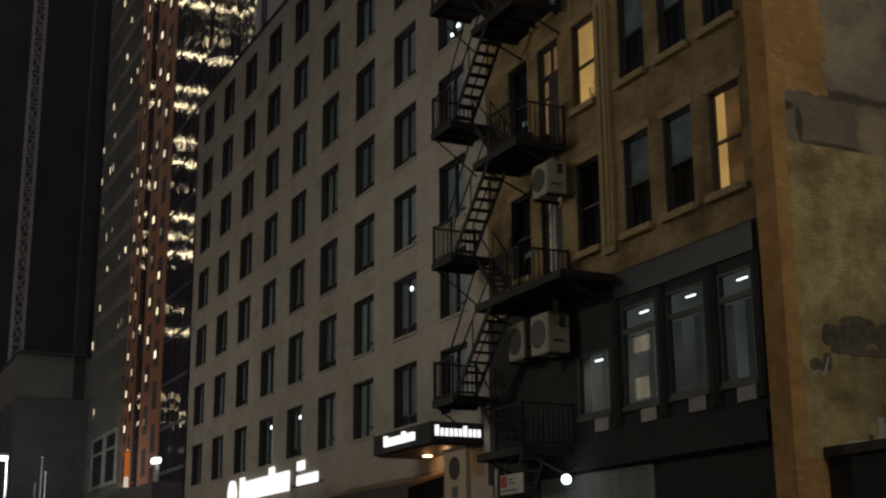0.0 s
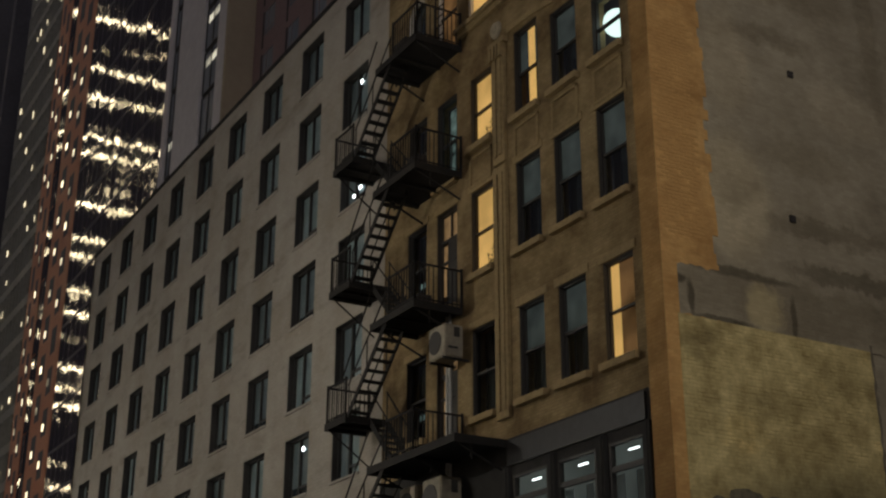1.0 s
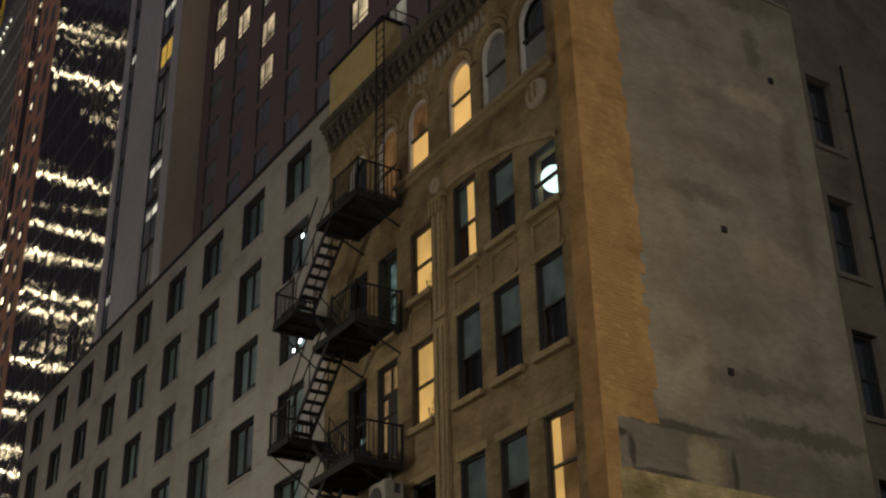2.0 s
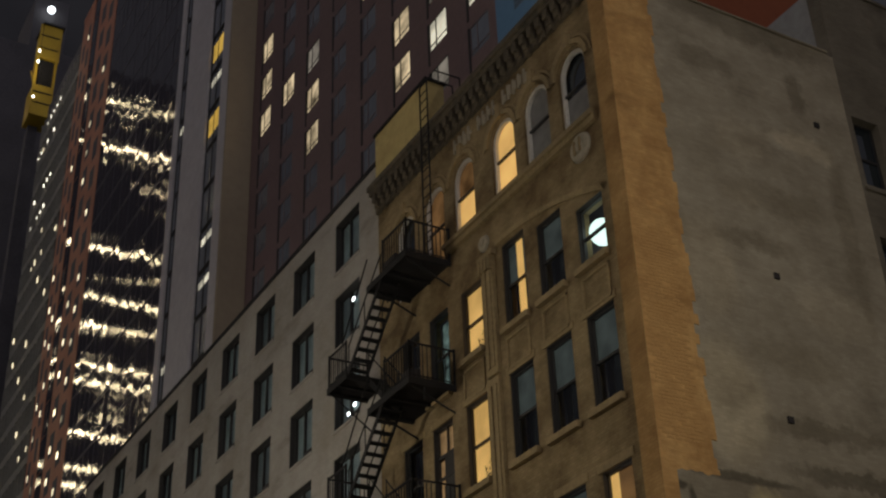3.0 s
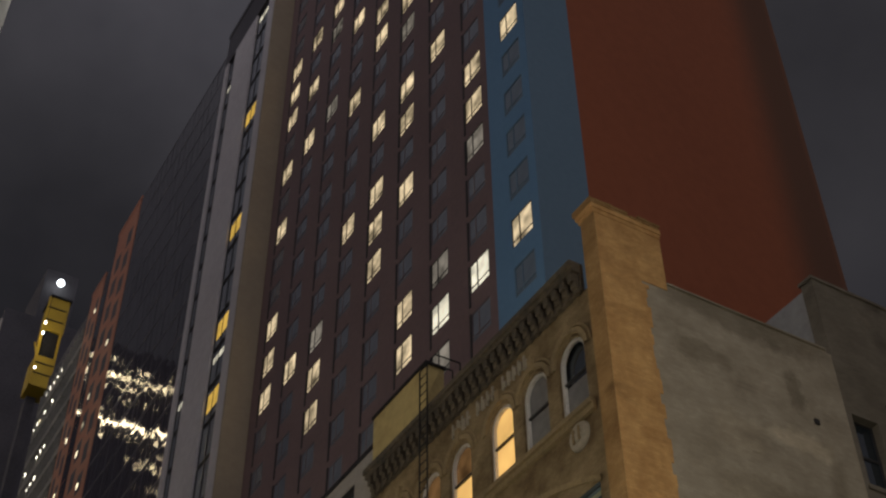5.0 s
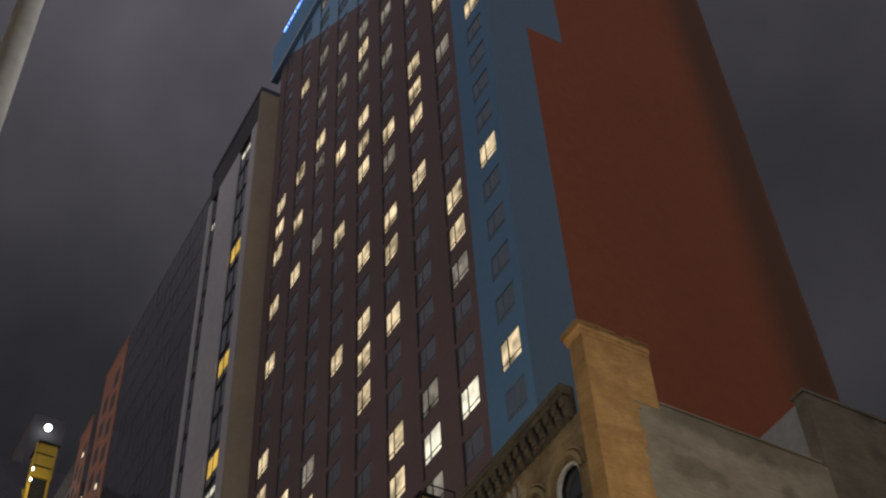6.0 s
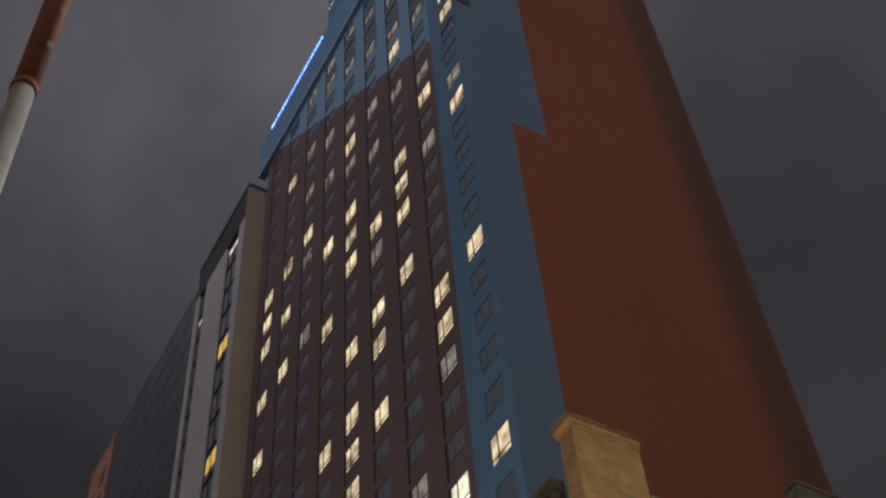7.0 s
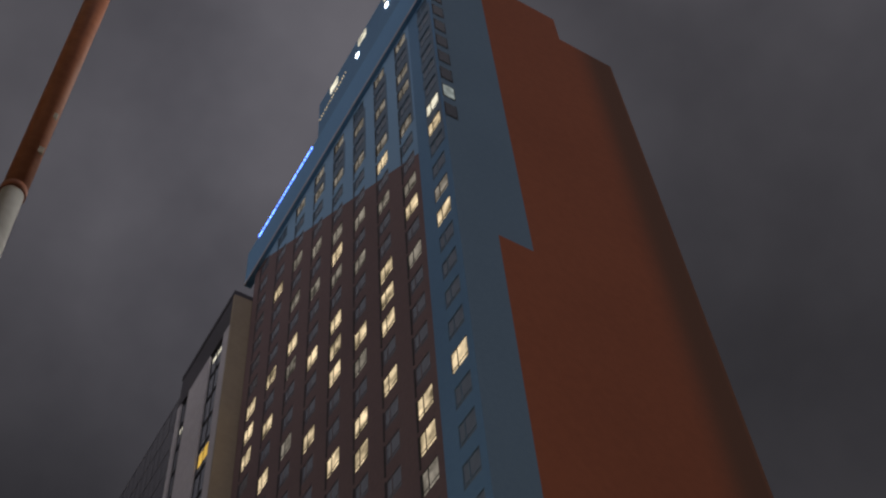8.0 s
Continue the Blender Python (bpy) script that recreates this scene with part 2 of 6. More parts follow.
def glow(name, colour, strength, uneven=0.0, scale=1.0):
    """A lit surface: a shade with a lamp behind it, a lamp's glass, a lettered light box."""
    m = bpy.data.materials.new(name)
    m.use_nodes = True
    n, l = m.node_tree.nodes, m.node_tree.links
    n.remove(n["Principled BSDF"])
    em = n.new("ShaderNodeEmission")
    em.inputs["Color"].default_value = (*colour, 1)
    em.inputs["Strength"].default_value = strength
    if uneven:
        co, no, mr = n.new("ShaderNodeTexCoord"), n.new("ShaderNodeTexNoise"), n.new("ShaderNodeMapRange")
        no.inputs["Scale"].default_value = scale
        info, far_off, shift = n.new("ShaderNodeObjectInfo"), n.new("ShaderNodeMath"), n.new("ShaderNodeVectorMath")
        far_off.operation, far_off.inputs[1].default_value = "MULTIPLY", 60.0
        l.new(info.outputs["Random"], far_off.inputs[0])
        l.new(co.outputs["Object"], shift.inputs[0])
        l.new(far_off.outputs[0], shift.inputs[1])
        l.new(shift.outputs[0], no.inputs["Vector"])
        mr.inputs["From Min"].default_value, mr.inputs["From Max"].default_value = 0.3, 0.7
        mr.inputs["To Min"].default_value, mr.inputs["To Max"].default_value = strength * (1 - uneven), strength * (1 + uneven)
        l.new(no.outputs["Fac"], mr.inputs["Value"])
        l.new(mr.outputs["Result"], em.inputs["Strength"])
    l.new(em.outputs[0], n["Material Output"].inputs["Surface"])
    return m


def grey(v):
    return (v, v * 0.985, v * 0.95)


LOT_STAINS = [
    (20.9, 10.85, 5.0, 0.75, grey(0.74)), (18.6, 11.42, 1.8, 0.13, grey(0.5)), (22.4, 11.85, 2.6, 0.3, grey(0.55)), (21.6, 12.9, 2.4, 0.3, grey(0.7)),
    (17.26, 10.64, 0.1, 0.42, grey(0.4)), (18.1, 10.28, 0.95, 0.09, grey(0.42)), (20.12, 10.62, 0.09, 0.55, grey(0.5)), (16.92, 11.0, 0.3, 0.12, grey(0.38)),
    (19.28, 10.75, 0.62, 0.62, (1.75, 1.7, 1.42)), (18.7, 13.2, 1.2, 1.7, (1.3, 1.27, 1.18)), (18.7, 16.6, 0.9, 1.6, (1.14, 1.12, 1.08)),
    (21.6, 24.6, 3.6, 0.6, grey(0.66)), (22.75, 22.8, 0.36, 0.7, grey(0.66)), (22.5, 21.1, 1.3, 0.4, (1.32, 1.3, 1.26)), (19.6, 22.9, 1.1, 0.4, grey(0.72)),
    (21.2, 19.0, 2.2, 0.5, grey(0.82)), (20.2, 17.6, 1.4, 0.3, grey(0.78)), (22.6, 16.2, 1.5, 0.8, (1.12, 1.11, 1.09)), (20.4, 20.6, 1.0, 0.7, (1.12, 1.11, 1.09)),
    (21.0, 14.6, 1.6, 0.5, grey(0.84)), (23.6, 18.5, 0.4, 3.0, grey(0.8)),
]
GHOST_STAINS = [(20.9, 5.8, 4.0, 1.9, (0.54, 0.555, 0.57)), (17.5, 9.7, 0.6, 0.5, grey(0.7)), (19.5, 8.6, 1.0, 0.4, grey(0.8)), (21.3, 9.4, 0.9, 0.5, grey(0.78)), (18.4, 8.0, 0.6, 0.5, (1.12, 1.1, 1.05)), (20.6, 8.0, 0.7, 0.4, grey(0.8))]

M = {
    "asphalt": material("asphalt", (0.055, 0.053, 0.05), (0.03, 0.03, 0.03), 30, 0.3, 0.9, 0.4),
    "paving": material("paving", (0.3, 0.29, 0.27), (0.2, 0.19, 0.18), 12, 0.4, 0.9, 0.2),
    "hotel": brickwork("grey_painted_brick", (0.405, 0.37, 0.325), (0.37, 0.338, 0.295), (0.325, 0.298, 0.26), 0.3, 0.1, 0.7, 0.4, (0.68, 0.64, 0.58), 0.45, 0.5),
    "loft": brickwork("ochre_brick", (0.345, 0.255, 0.13), (0.285, 0.202, 0.098), (0.24, 0.178, 0.095), 0.21, 0.075, 0.95, 0.6, (0.38, 0.33, 0.27), 0.8, 0.5),
    "stone": material("ochre_stone", (0.32, 0.23, 0.11), (0.2, 0.145, 0.07), 9, 0.8, 0.88, 0.3),
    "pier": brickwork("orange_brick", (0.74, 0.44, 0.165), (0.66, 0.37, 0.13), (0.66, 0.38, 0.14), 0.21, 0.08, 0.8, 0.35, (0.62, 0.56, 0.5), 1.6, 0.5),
    "stucco": brickwork("rendered_brick", (0.46, 0.39, 0.27), (0.40, 0.335, 0.23), (0.41, 0.345, 0.24), 0.23, 0.08, 0.7, 0.6, (0.6, 0.58, 0.55), 0.55, 0.6, 0.45),
    "stucco_lot": brickwork("stained_rendered_brick", (0.47, 0.4, 0.28), (0.41, 0.345, 0.24), (0.42, 0.355, 0.25), 0.23, 0.08, 0.7, 0.6, (0.62, 0.6, 0.57), 0.7, 0.5, 0.6, LOT_STAINS),
    "rear_brick": brickwork("dark_rear_brick", (0.235, 0.2, 0.145), (0.198, 0.168, 0.12), (0.202, 0.171, 0.123), 0.23, 0.08, 0.7, 0.5, (0.6, 0.58, 0.55), 0.6, 0.8, 0.4),
    "grey_render": material("grey_render", (0.4, 0.385, 0.35), (0.3, 0.285, 0.26), 4, 0.4, 0.9, 0.2),
    "letter": material("worn_letter_paint", (0.38, 0.325, 0.235), (0.27, 0.23, 0.16), 9, 1.5, 0.85, 0.2),
    "grey_shade": material("grey_blind", (0.2, 0.19, 0.175), (0.14, 0.13, 0.12), 5, 1, 0.8, 0.05),
    "spandrel": material("dark_spandrel_panel", (0.175, 0.25, 0.315), (0.14, 0.205, 0.26), 3, 0.3, 0.5, 0.05),
    "parapet_blue": material("strip_lit_blue_paint", (0.205, 0.42, 0.64), (0.175, 0.37, 0.57), 3, 0.1, 0.7, 0.05),
    "ghost": brickwork("yellow_washed_brick", (0.8, 0.65, 0.3), (0.7, 0.555, 0.25), (0.67, 0.535, 0.25), 0.21, 0.08, 0.85, 0.3, (0.5, 0.46, 0.4), 2.2, 0.9, 0.6, GHOST_STAINS),
    "ochre": material("ochre_render", (0.56, 0.43, 0.17), (0.42, 0.31, 0.12), 4, 0.7, 0.9, 0.3),
    "sparkle": glow("small_room_glow", (1.0, 0.84, 0.55), 2.6, 0.9, 0.3),
    # pier brick darkened for the shade on the street face; sooty on the cap
    "pier_face": brickwork("shaded_sooty_orange_brick", (0.5, 0.3, 0.115), (0.43, 0.25, 0.09), (0.4, 0.235, 0.09), 0.21, 0.08, 0.9, 0.35, (0.5, 0.45, 0.4), 0.7, 0.6),
    "mark": material("faded_paint", (0.23, 0.195, 0.125), (0.1, 0.085, 0.055), 6, 1, 0.9, 0.2),
    "crack": material("black_tar", (0.05, 0.042, 0.038), None, 6, 1, 0.9, 0.4),
    "tar": material("faded_tar", (0.25, 0.205, 0.14), (0.13, 0.107, 0.075), 6, 2.0, 0.95, 0.3),
    "iron": material("black_iron", (0.024, 0.021, 0.019), (0.014, 0.013, 0.012), 20, 2, 0.75, 0.2, 0.0, 0.2),
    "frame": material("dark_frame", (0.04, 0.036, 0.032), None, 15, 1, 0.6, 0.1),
    "brown": material("dark_brown_metal", (0.04, 0.038, 0.036), (0.024, 0.023, 0.022), 4, 0.6, 0.9, 0.1, 0.0, 0.15),
    "signband": material("grey_sign_board", (0.036, 0.035, 0.036), (0.024, 0.023, 0.024), 5, 0.8, 0.6, 0.1),
    "cornice": material("black_cornice", (0.13, 0.1, 0.06), (0.05, 0.042, 0.03), 6, 1.0, 0.9, 0.4),
    "leaf": material("dark_leaf", (0.03, 0.05, 0.02), None, 8, 2, 0.6, 0.0),
    "white": material("white_trim", (0.62, 0.58, 0.5), (0.45, 0.42, 0.36), 10, 1, 0.7, 0.1),
    "pane": glass("dark_pane"),
    "pane_hotel": glass("hotel_pane", (0.05, 0.07, 0.078), 0.05, 1.9, 0.1),
    "shade": glow("shade_with_room_light", (0.8, 0.95, 0.88), 0.06, 0.4, 1.5),
    "clear": clear_glass("clear_pane"),
    "curtain_grey": material("grey_curtain", (0.2, 0.25, 0.27), (0.13, 0.165, 0.18), 3, 1.2, 0.7, 0.1),
    "curtain": material("sheer_curtain", (0.32, 0.4, 0.42), (0.2, 0.26, 0.275), 3, 1.2, 0.7, 0.1),
    "warm": glow("warm_shade_glow", (1.0, 0.58, 0.18), 1.05, 0.25, 0.8),
    "warm_dim": glow("warm_dim_glow", (1.0, 0.52, 0.2), 0.16, 0.6, 1.2),
    "boardglow": glow("lit_board_glow", (1.0, 0.86, 0.6), 0.4, 0.3, 2.0),
    "cold": glow("cold_lamp_glow", (0.75, 0.95, 0.9), 2.4),
    "cold_room": glow("cold_wall_glow", (0.5, 0.75, 0.7), 0.3, 0.8, 2.5),
    "office": glow("office_glow", (0.72, 0.85, 0.8), 0.1, 0.5, 0.6),
    "amber_dim": glow("amber_transom_glow", (1.0, 0.6, 0.28), 0.32, 0.5, 2.0),
    "cool_room": glow("cool_cluttered_glow", (0.62, 0.9, 0.82), 0.16, 1.0, 3.5),
    "tw_lit": glow("room_glow", (1.0, 0.78, 0.48), 0.72, 0.8, 0.9),
    "tw_cold": glow("cold_room_glow", (1.0, 0.93, 0.72), 0.85, 0.6, 0.9),
    "tw_dim": glow("dim_room_glow", (1.0, 0.88, 0.72), 0.19, 0.8, 0.9),
    "tower": two_paints("plum_and_blue_paint", (0.25, 0.165, 0.152), (0.30, 0.50, 0.68), 0.84, 51.7),
    "blue": material("blue_paint", (0.175, 0.33, 0.495), (0.15, 0.295, 0.45), 3, 0.1, 0.8, 0.05),
    "slate": material("slate_blue_paint", (0.165, 0.25, 0.31), (0.145, 0.225, 0.28), 3, 0.1, 0.8, 0.05),
    "red": material("rust_red_paint", (0.355, 0.102, 0.04), (0.30, 0.085, 0.033), 2.0, 0.06, 0.85, 0.05),
    "rust": material("brown_paint", (0.20, 0.085, 0.04), (0.17, 0.07, 0.034), 2.0, 0.06, 0.85, 0.05),
    "red_shaded": shaded_edge("shaded_red_paint", (0.355, 0.102, 0.04), (0.15, 0.066, 0.033), 39.4, 42.6),
    "tw_pane": material("tower_pane", (0.25, 0.27, 0.295), (0.18, 0.195, 0.215), 1.2, 0.35, 0.12, 0.0, 0.0, 1.0),
    "blue_pane": material("bluish_tower_pane", (0.2, 0.26, 0.31), (0.14, 0.19, 0.235), 1.2, 0.35, 0.15, 0.0, 0.0, 0.8),
    "plumframe": material("plum_frame", (0.25, 0.19, 0.185), None, 6, 0.5, 0.6, 0.0),
    "pale": material("pale_panel", (0.66, 0.62, 0.6), (0.54, 0.5, 0.49), 2, 0.1, 0.7, 0.05),
    "tan": material("tan_panel", (0.42, 0.34, 0.23), (0.36, 0.29, 0.2), 2, 0.15, 0.85, 0.05),
    "mirror": glass("curtain_wall_glass", (0.04, 0.034, 0.042), 0.05, 1.8, 0.25),
    "coral": material("coral_steel", (0.56, 0.235, 0.13), (0.42, 0.165, 0.095), 4, 0.2, 0.6, 0.1),
    "dark": material("dark_facade", (0.105, 0.098, 0.105), (0.07, 0.065, 0.07), 3, 0.2, 0.8, 0.1),
    "green": material("green_grey_facade", (0.31, 0.29, 0.24), (0.22, 0.21, 0.17), 3, 0.2, 0.7, 0.1),
    "concrete": material("grey_concrete", (0.2, 0.21, 0.2), (0.12, 0.13, 0.12), 4, 0.3, 0.9, 0.2),
    "yellow": material("yellow_paint", (0.62, 0.42, 0.03), (0.5, 0.32, 0.02), 5, 0.4, 0.5, 0.05),
    "signwhite": glow("sign_glow", (1.0, 0.99, 0.98), 3.2),
    "lampglow": glow("lamp_glow", (0.9, 0.97, 1.0), 9.0),
    "sodium": glow("sodium_glow", (1.0, 0.66, 0.34), 20.0),
    "strip": glow("strip_glow", (0.1, 0.22, 1.0), 6.0, 0.5, 0.7),
    "lit_floor": glow("lit_floor_glow", (1.0, 0.81, 0.5), 22.0, 0.85, 0.25),
    "room_row": glow("bright_room_glow", (1.0, 0.92, 0.74), 6.0, 0.8, 0.6),
    "metal": material("pale_steel", (0.5, 0.49, 0.47), (0.35, 0.34, 0.32), 8, 1, 0.5, 0.1),
    "ac": material("cream_enamel", (0.31, 0.27, 0.2), (0.2, 0.17, 0.13), 8, 1, 0.6, 0.05),
    "rustpole": material("rust_brown_paint", (0.42, 0.155, 0.08), (0.3, 0.105, 0.055), 12, 1.5, 0.6, 0.2),
    "redsign": material("red_sign_paint", (0.5, 0.03, 0.02), None, 5, 1, 0.5, 0),
    "awning": material("bronze_awning", (0.2, 0.14, 0.07), (0.12, 0.08, 0.04), 5, 0.5, 0.45, 0.05, 0.6),
}
# ---- building helpers ----
def box(bm, x0, x1, y0, y1, z0, z1):
    v = [bm.verts.new(p) for p in ((x0, y0, z0), (x1, y0, z0), (x1, y1, z0), (x0, y1, z0), (x0, y0, z1), (x1, y0, z1), (x1, y1, z1), (x0, y1, z1))]
    for f in ((0, 3, 2, 1), (4, 5, 6, 7), (0, 1, 5, 4), (1, 2, 6, 5), (2, 3, 7, 6), (3, 0, 4, 7)):
        bm.faces.new([v[i] for i in f])


def boxes(*rows):
    bm = bmesh.new()
    for r in rows:
        box(bm, *r)
    return bm


def bar(bm, a, b, w=0.03, d=None):
    """A square bar from a to b."""
    a, b = Vector(a), Vector(b)
    way = (b - a).normalized()
    side = way.cross(Vector((0, 0, 1)))
    side = Vector((1, 0, 0)) if side.length < 1e-3 else side.normalized()
    up = side.cross(way)
    d = d or w
    c = [side * sx * w / 2 + up * sz * d / 2 for sx, sz in ((-1, -1), (1, -1), (1, 1), (-1, 1))]
    v = [bm.verts.new(p + q) for p in (a, b) for q in c]
    for f in ((3, 2, 1, 0), (4, 5, 6, 7), (0, 1, 5, 4), (1, 2, 6, 5), (2, 3, 7, 6), (3, 0, 4, 7)):
        bm.faces.new([v[i] for i in f])


def rod(bm, a, b, r0, r1=None, n=12):
    a, b = Vector(a), Vector(b)
    way = (b - a).normalized()
    side = way.orthogonal().normalized()
    up = way.cross(side)
    r1 = r0 if r1 is None else r1
    rings = []
    for p, r in ((a, r0), (b, r1)):
        rings.append([bm.verts.new(p + (side * math.cos(2 * math.pi * i / n) + up * math.sin(2 * math.pi * i / n)) * r) for i in range(n)])
    for i in range(n):
        f = bm.faces.new((rings[0][i], rings[0][(i + 1) % n], rings[1][(i + 1) % n], rings[1][i]))
        f.smooth = True
    bm.faces.new(rings[0][::-1])
    bm.faces.new(rings[1])


def to_mesh(name, bm, mat, recalc=True):
    if recalc:
        bmesh.ops.recalc_face_normals(bm, faces=bm.faces)
    me = bpy.data.meshes.new(name)
    bm.to_mesh(me)
    bm.free()
    for m in mat if isinstance(mat, (list, tuple)) else [mat]:
        me.materials.append(m)
    return me


def thing(name, base, label, category, group="", kind=""):
    ob = new(name)
    ob.location = base
    ob.empty_display_size = 0.2
    return tagged(ob, label, category, group, kind)


def put(name, me, parent, place=(0, 0, 0), label="", turn=0.0):
    ob = new(name, me)
    ob.parent = parent
    if parent.type == "EMPTY":
        ob.matrix_parent_inverse = Matrix.Translation(-Vector(parent.location))
    ob.location = place
    ob.rotation_euler = (0, 0, turn)
    return tagged(ob, label)


def part(name, bm, mat, parent, label="", kind=""):
    return tagged(put(name, to_mesh(name, bm, mat), parent, label=label), kind=kind)


def part_each(name, rows, mat, parent, label=""):
    """One part for each box."""
    for r in rows:
        part(name, boxes(r), mat, parent, label)


def setting(name, bm, mat, label, category):
    return tagged(new(name, to_mesh(name, bm, mat)), label, category, "", "structure")


def front_wall(bm, y, x0, x1, z0, z1, holes, depth=0.35):
    """A wall facing -y with rectangular holes (x0, x1, z0, z1) whose reveals go depth deep."""
    xs = sorted({x0, x1, *(h[0] for h in holes), *(h[1] for h in holes)})
    zs = sorted({z0, z1, *(h[2] for h in holes), *(h[3] for h in holes)})
    grid = {}

    def at(i, k):
        if (i, k) not in grid:
            grid[i, k] = bm.verts.new((xs[i], y, zs[k]))
        return grid[i, k]

    for i in range(len(xs) - 1):
        for k in range(len(zs) - 1):
            cx, cz = (xs[i] + xs[i + 1]) / 2, (zs[k] + zs[k + 1]) / 2
            if any(h[0] < cx < h[1] and h[2] < cz < h[3] for h in holes):
                continue
            bm.faces.new((at(i, k), at(i + 1, k), at(i + 1, k + 1), at(i, k + 1)))
    for a, b, c, d in holes:
        f = [bm.verts.new((p, y, q)) for p, q in ((a, c), (b, c), (b, d), (a, d))]
        r = [bm.verts.new((p, y + depth, q)) for p, q in ((a, c), (b, c), (b, d), (a, d))]
        for i in range(4):
            bm.faces.new((f[i], f[(i + 1) % 4], r[(i + 1) % 4], r[i]))
    bmesh.ops.remove_doubles(bm, verts=bm.verts, dist=0.001)
    return bm


def rim_frame(bm, w, h, t, d):
    """A window's rim as one closed frame, its foot at the origin, facing -y."""
    loops = []
    for y, u in ((0, 0), (0, t), (d, t), (d, 0)):
        loops.append([bm.verts.new(q) for q in ((u, y, u), (w - u, y, u), (w - u, y, h - u), (u, y, h - u))])
    for n in range(4):
        for i in range(4):
            bm.faces.new((loops[n][i], loops[n][(i + 1) % 4], loops[(n + 1) % 4][(i + 1) % 4], loops[(n + 1) % 4][i]))
    return bm


def frame_mesh(name, w, h, bars, mat, t=0.06, d=0.08):
    """A window frame with bars (x0, x1, z0, z1)."""
    bm = rim_frame(bmesh.new(), w, h, t, d)
    for a, b, c, e in bars:
        box(bm, a, b, 0.01, d - 0.005, c, e)
    return to_mesh(name, bm, mat)


def shade_lining_mesh(w, h, deep, mat):
    """A dark sheet for a reveal's shade, on one jamb and bent round its head."""
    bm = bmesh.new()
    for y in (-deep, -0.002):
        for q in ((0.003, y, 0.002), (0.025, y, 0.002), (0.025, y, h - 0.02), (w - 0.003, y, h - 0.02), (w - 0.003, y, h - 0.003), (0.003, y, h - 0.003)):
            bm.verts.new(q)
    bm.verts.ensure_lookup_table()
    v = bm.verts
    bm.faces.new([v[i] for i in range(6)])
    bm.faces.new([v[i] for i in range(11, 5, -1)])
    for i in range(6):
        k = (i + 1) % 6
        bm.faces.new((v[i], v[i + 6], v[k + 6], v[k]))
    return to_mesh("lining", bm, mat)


def sheet_mesh(name, x0, x1, z0, z1, y, mat, thick=0.012):
    if mat is M["clear"]:
        bm = bmesh.new()
        bm.faces.new([bm.verts.new(p) for p in ((x0, y, z0), (x1, y, z0), (x1, y, z1), (x0, y, z1))])
        return to_mesh(name, bm, mat, False)
    return to_mesh(name, boxes((x0, x1, y, y + thick, z0, z1)), mat)


STREET = 16.7

# ---- ground ----
setting("ground", boxes((-900, 700, -700, 900, -0.6, -0.14)), M["asphalt"], "dark asphalt ground reaching away under the city", "ground")
setting("road", boxes((-420, 160, 1.9, 12.6, -0.139, 0.0)), M["asphalt"], "dark asphalt street between the two pavements", "road")
setting("pavement_north", boxes((-420, 160, 12.75, 60, -0.139, 0.15)), M["paving"], "grey concrete pavement below the hotel", "pavement")
setting("pavement_south", boxes((-420, 160, -60, 1.75, -0.139, 0.15)), M["paving"], "grey concrete pavement under the camera", "pavement")
setting("kerb_north", boxes((-420, 160, 12.6, 12.75, -0.139, 0.16)), M["concrete"], "pale stone kerb along the street", "kerb")
setting("kerb_south", boxes((-420, 160, 1.75, 1.9, -0.139, 0.16)), M["concrete"], "pale stone kerb along the street", "kerb")

# ---- hotel block on the street ----
HX0, HX1, HTOP = -65.0, -32.2, 26.4
hotel = thing("hotel_building", (-48.6, STREET, 0.15), "grey painted brick hotel block with rows of dark recessed windows", "building")
H_W, H_H = 1.84, 1.95
h_cols = [-35.42 - 3.525 * i for i in range(9)]
h_tops = [8.6 + 2.86 * k for k in range(7)]
holes = [(x, x + H_W, z - H_H, z) for x in h_cols for z in h_tops]
part("wall", front_wall(bmesh.new(), STREET, HX0, HX1, 5.1, HTOP, holes, 0.4), M["hotel"], hotel)
part("body", boxes((HX0, HX1, STREET + 0.45, 24.9, 0.15, HTOP - 0.35)), M["dark"], hotel)
part("side_wall", boxes((HX0 - 0.002, HX0 + 0.3, STREET, 24.9, 0.15, HTOP)), M["hotel"], hotel)
part("base_wall", boxes((HX0, HX1, STREET + 0.02, STREET + 0.44, 0.15, 5.1)), M["hotel"], hotel)
part("coping", boxes((HX0 - 0.05, HX1, STREET - 0.06, STREET + 0.5, HTOP, HTOP + 0.14)), M["brown"], hotel, "thin dark metal roof edge")
h_frame = frame_mesh("hotel_frame", H_W, H_H, [], M["frame"], 0.06, 0.1)
h_shade_lining = shade_lining_mesh(H_W, H_H, 0.17, M["frame"])
h_mull = to_mesh("mullion", boxes((0.72, 0.79, 0.012, 0.09, 0.06, H_H - 0.06)), M["frame"])
h_tran = to_mesh("transom", boxes((0.792, H_W - 0.06, 0.012, 0.09, 0.34, 0.4)), M["frame"])
h_pane = sheet_mesh("hotel_pane", 0.05, H_W - 0.05, 0.05, H_H - 0.05, 0.05, M["clear"])
h_back = sheet_mesh("hotel_back", 0.0, H_W, 0.0, H_H, 0.14, M["pane_hotel"])
h_sill = to_mesh("hotel_sill", boxes((-0.04, H_W + 0.04, -0.25, -0.002, -0.06, 0.012)), M["hotel"])


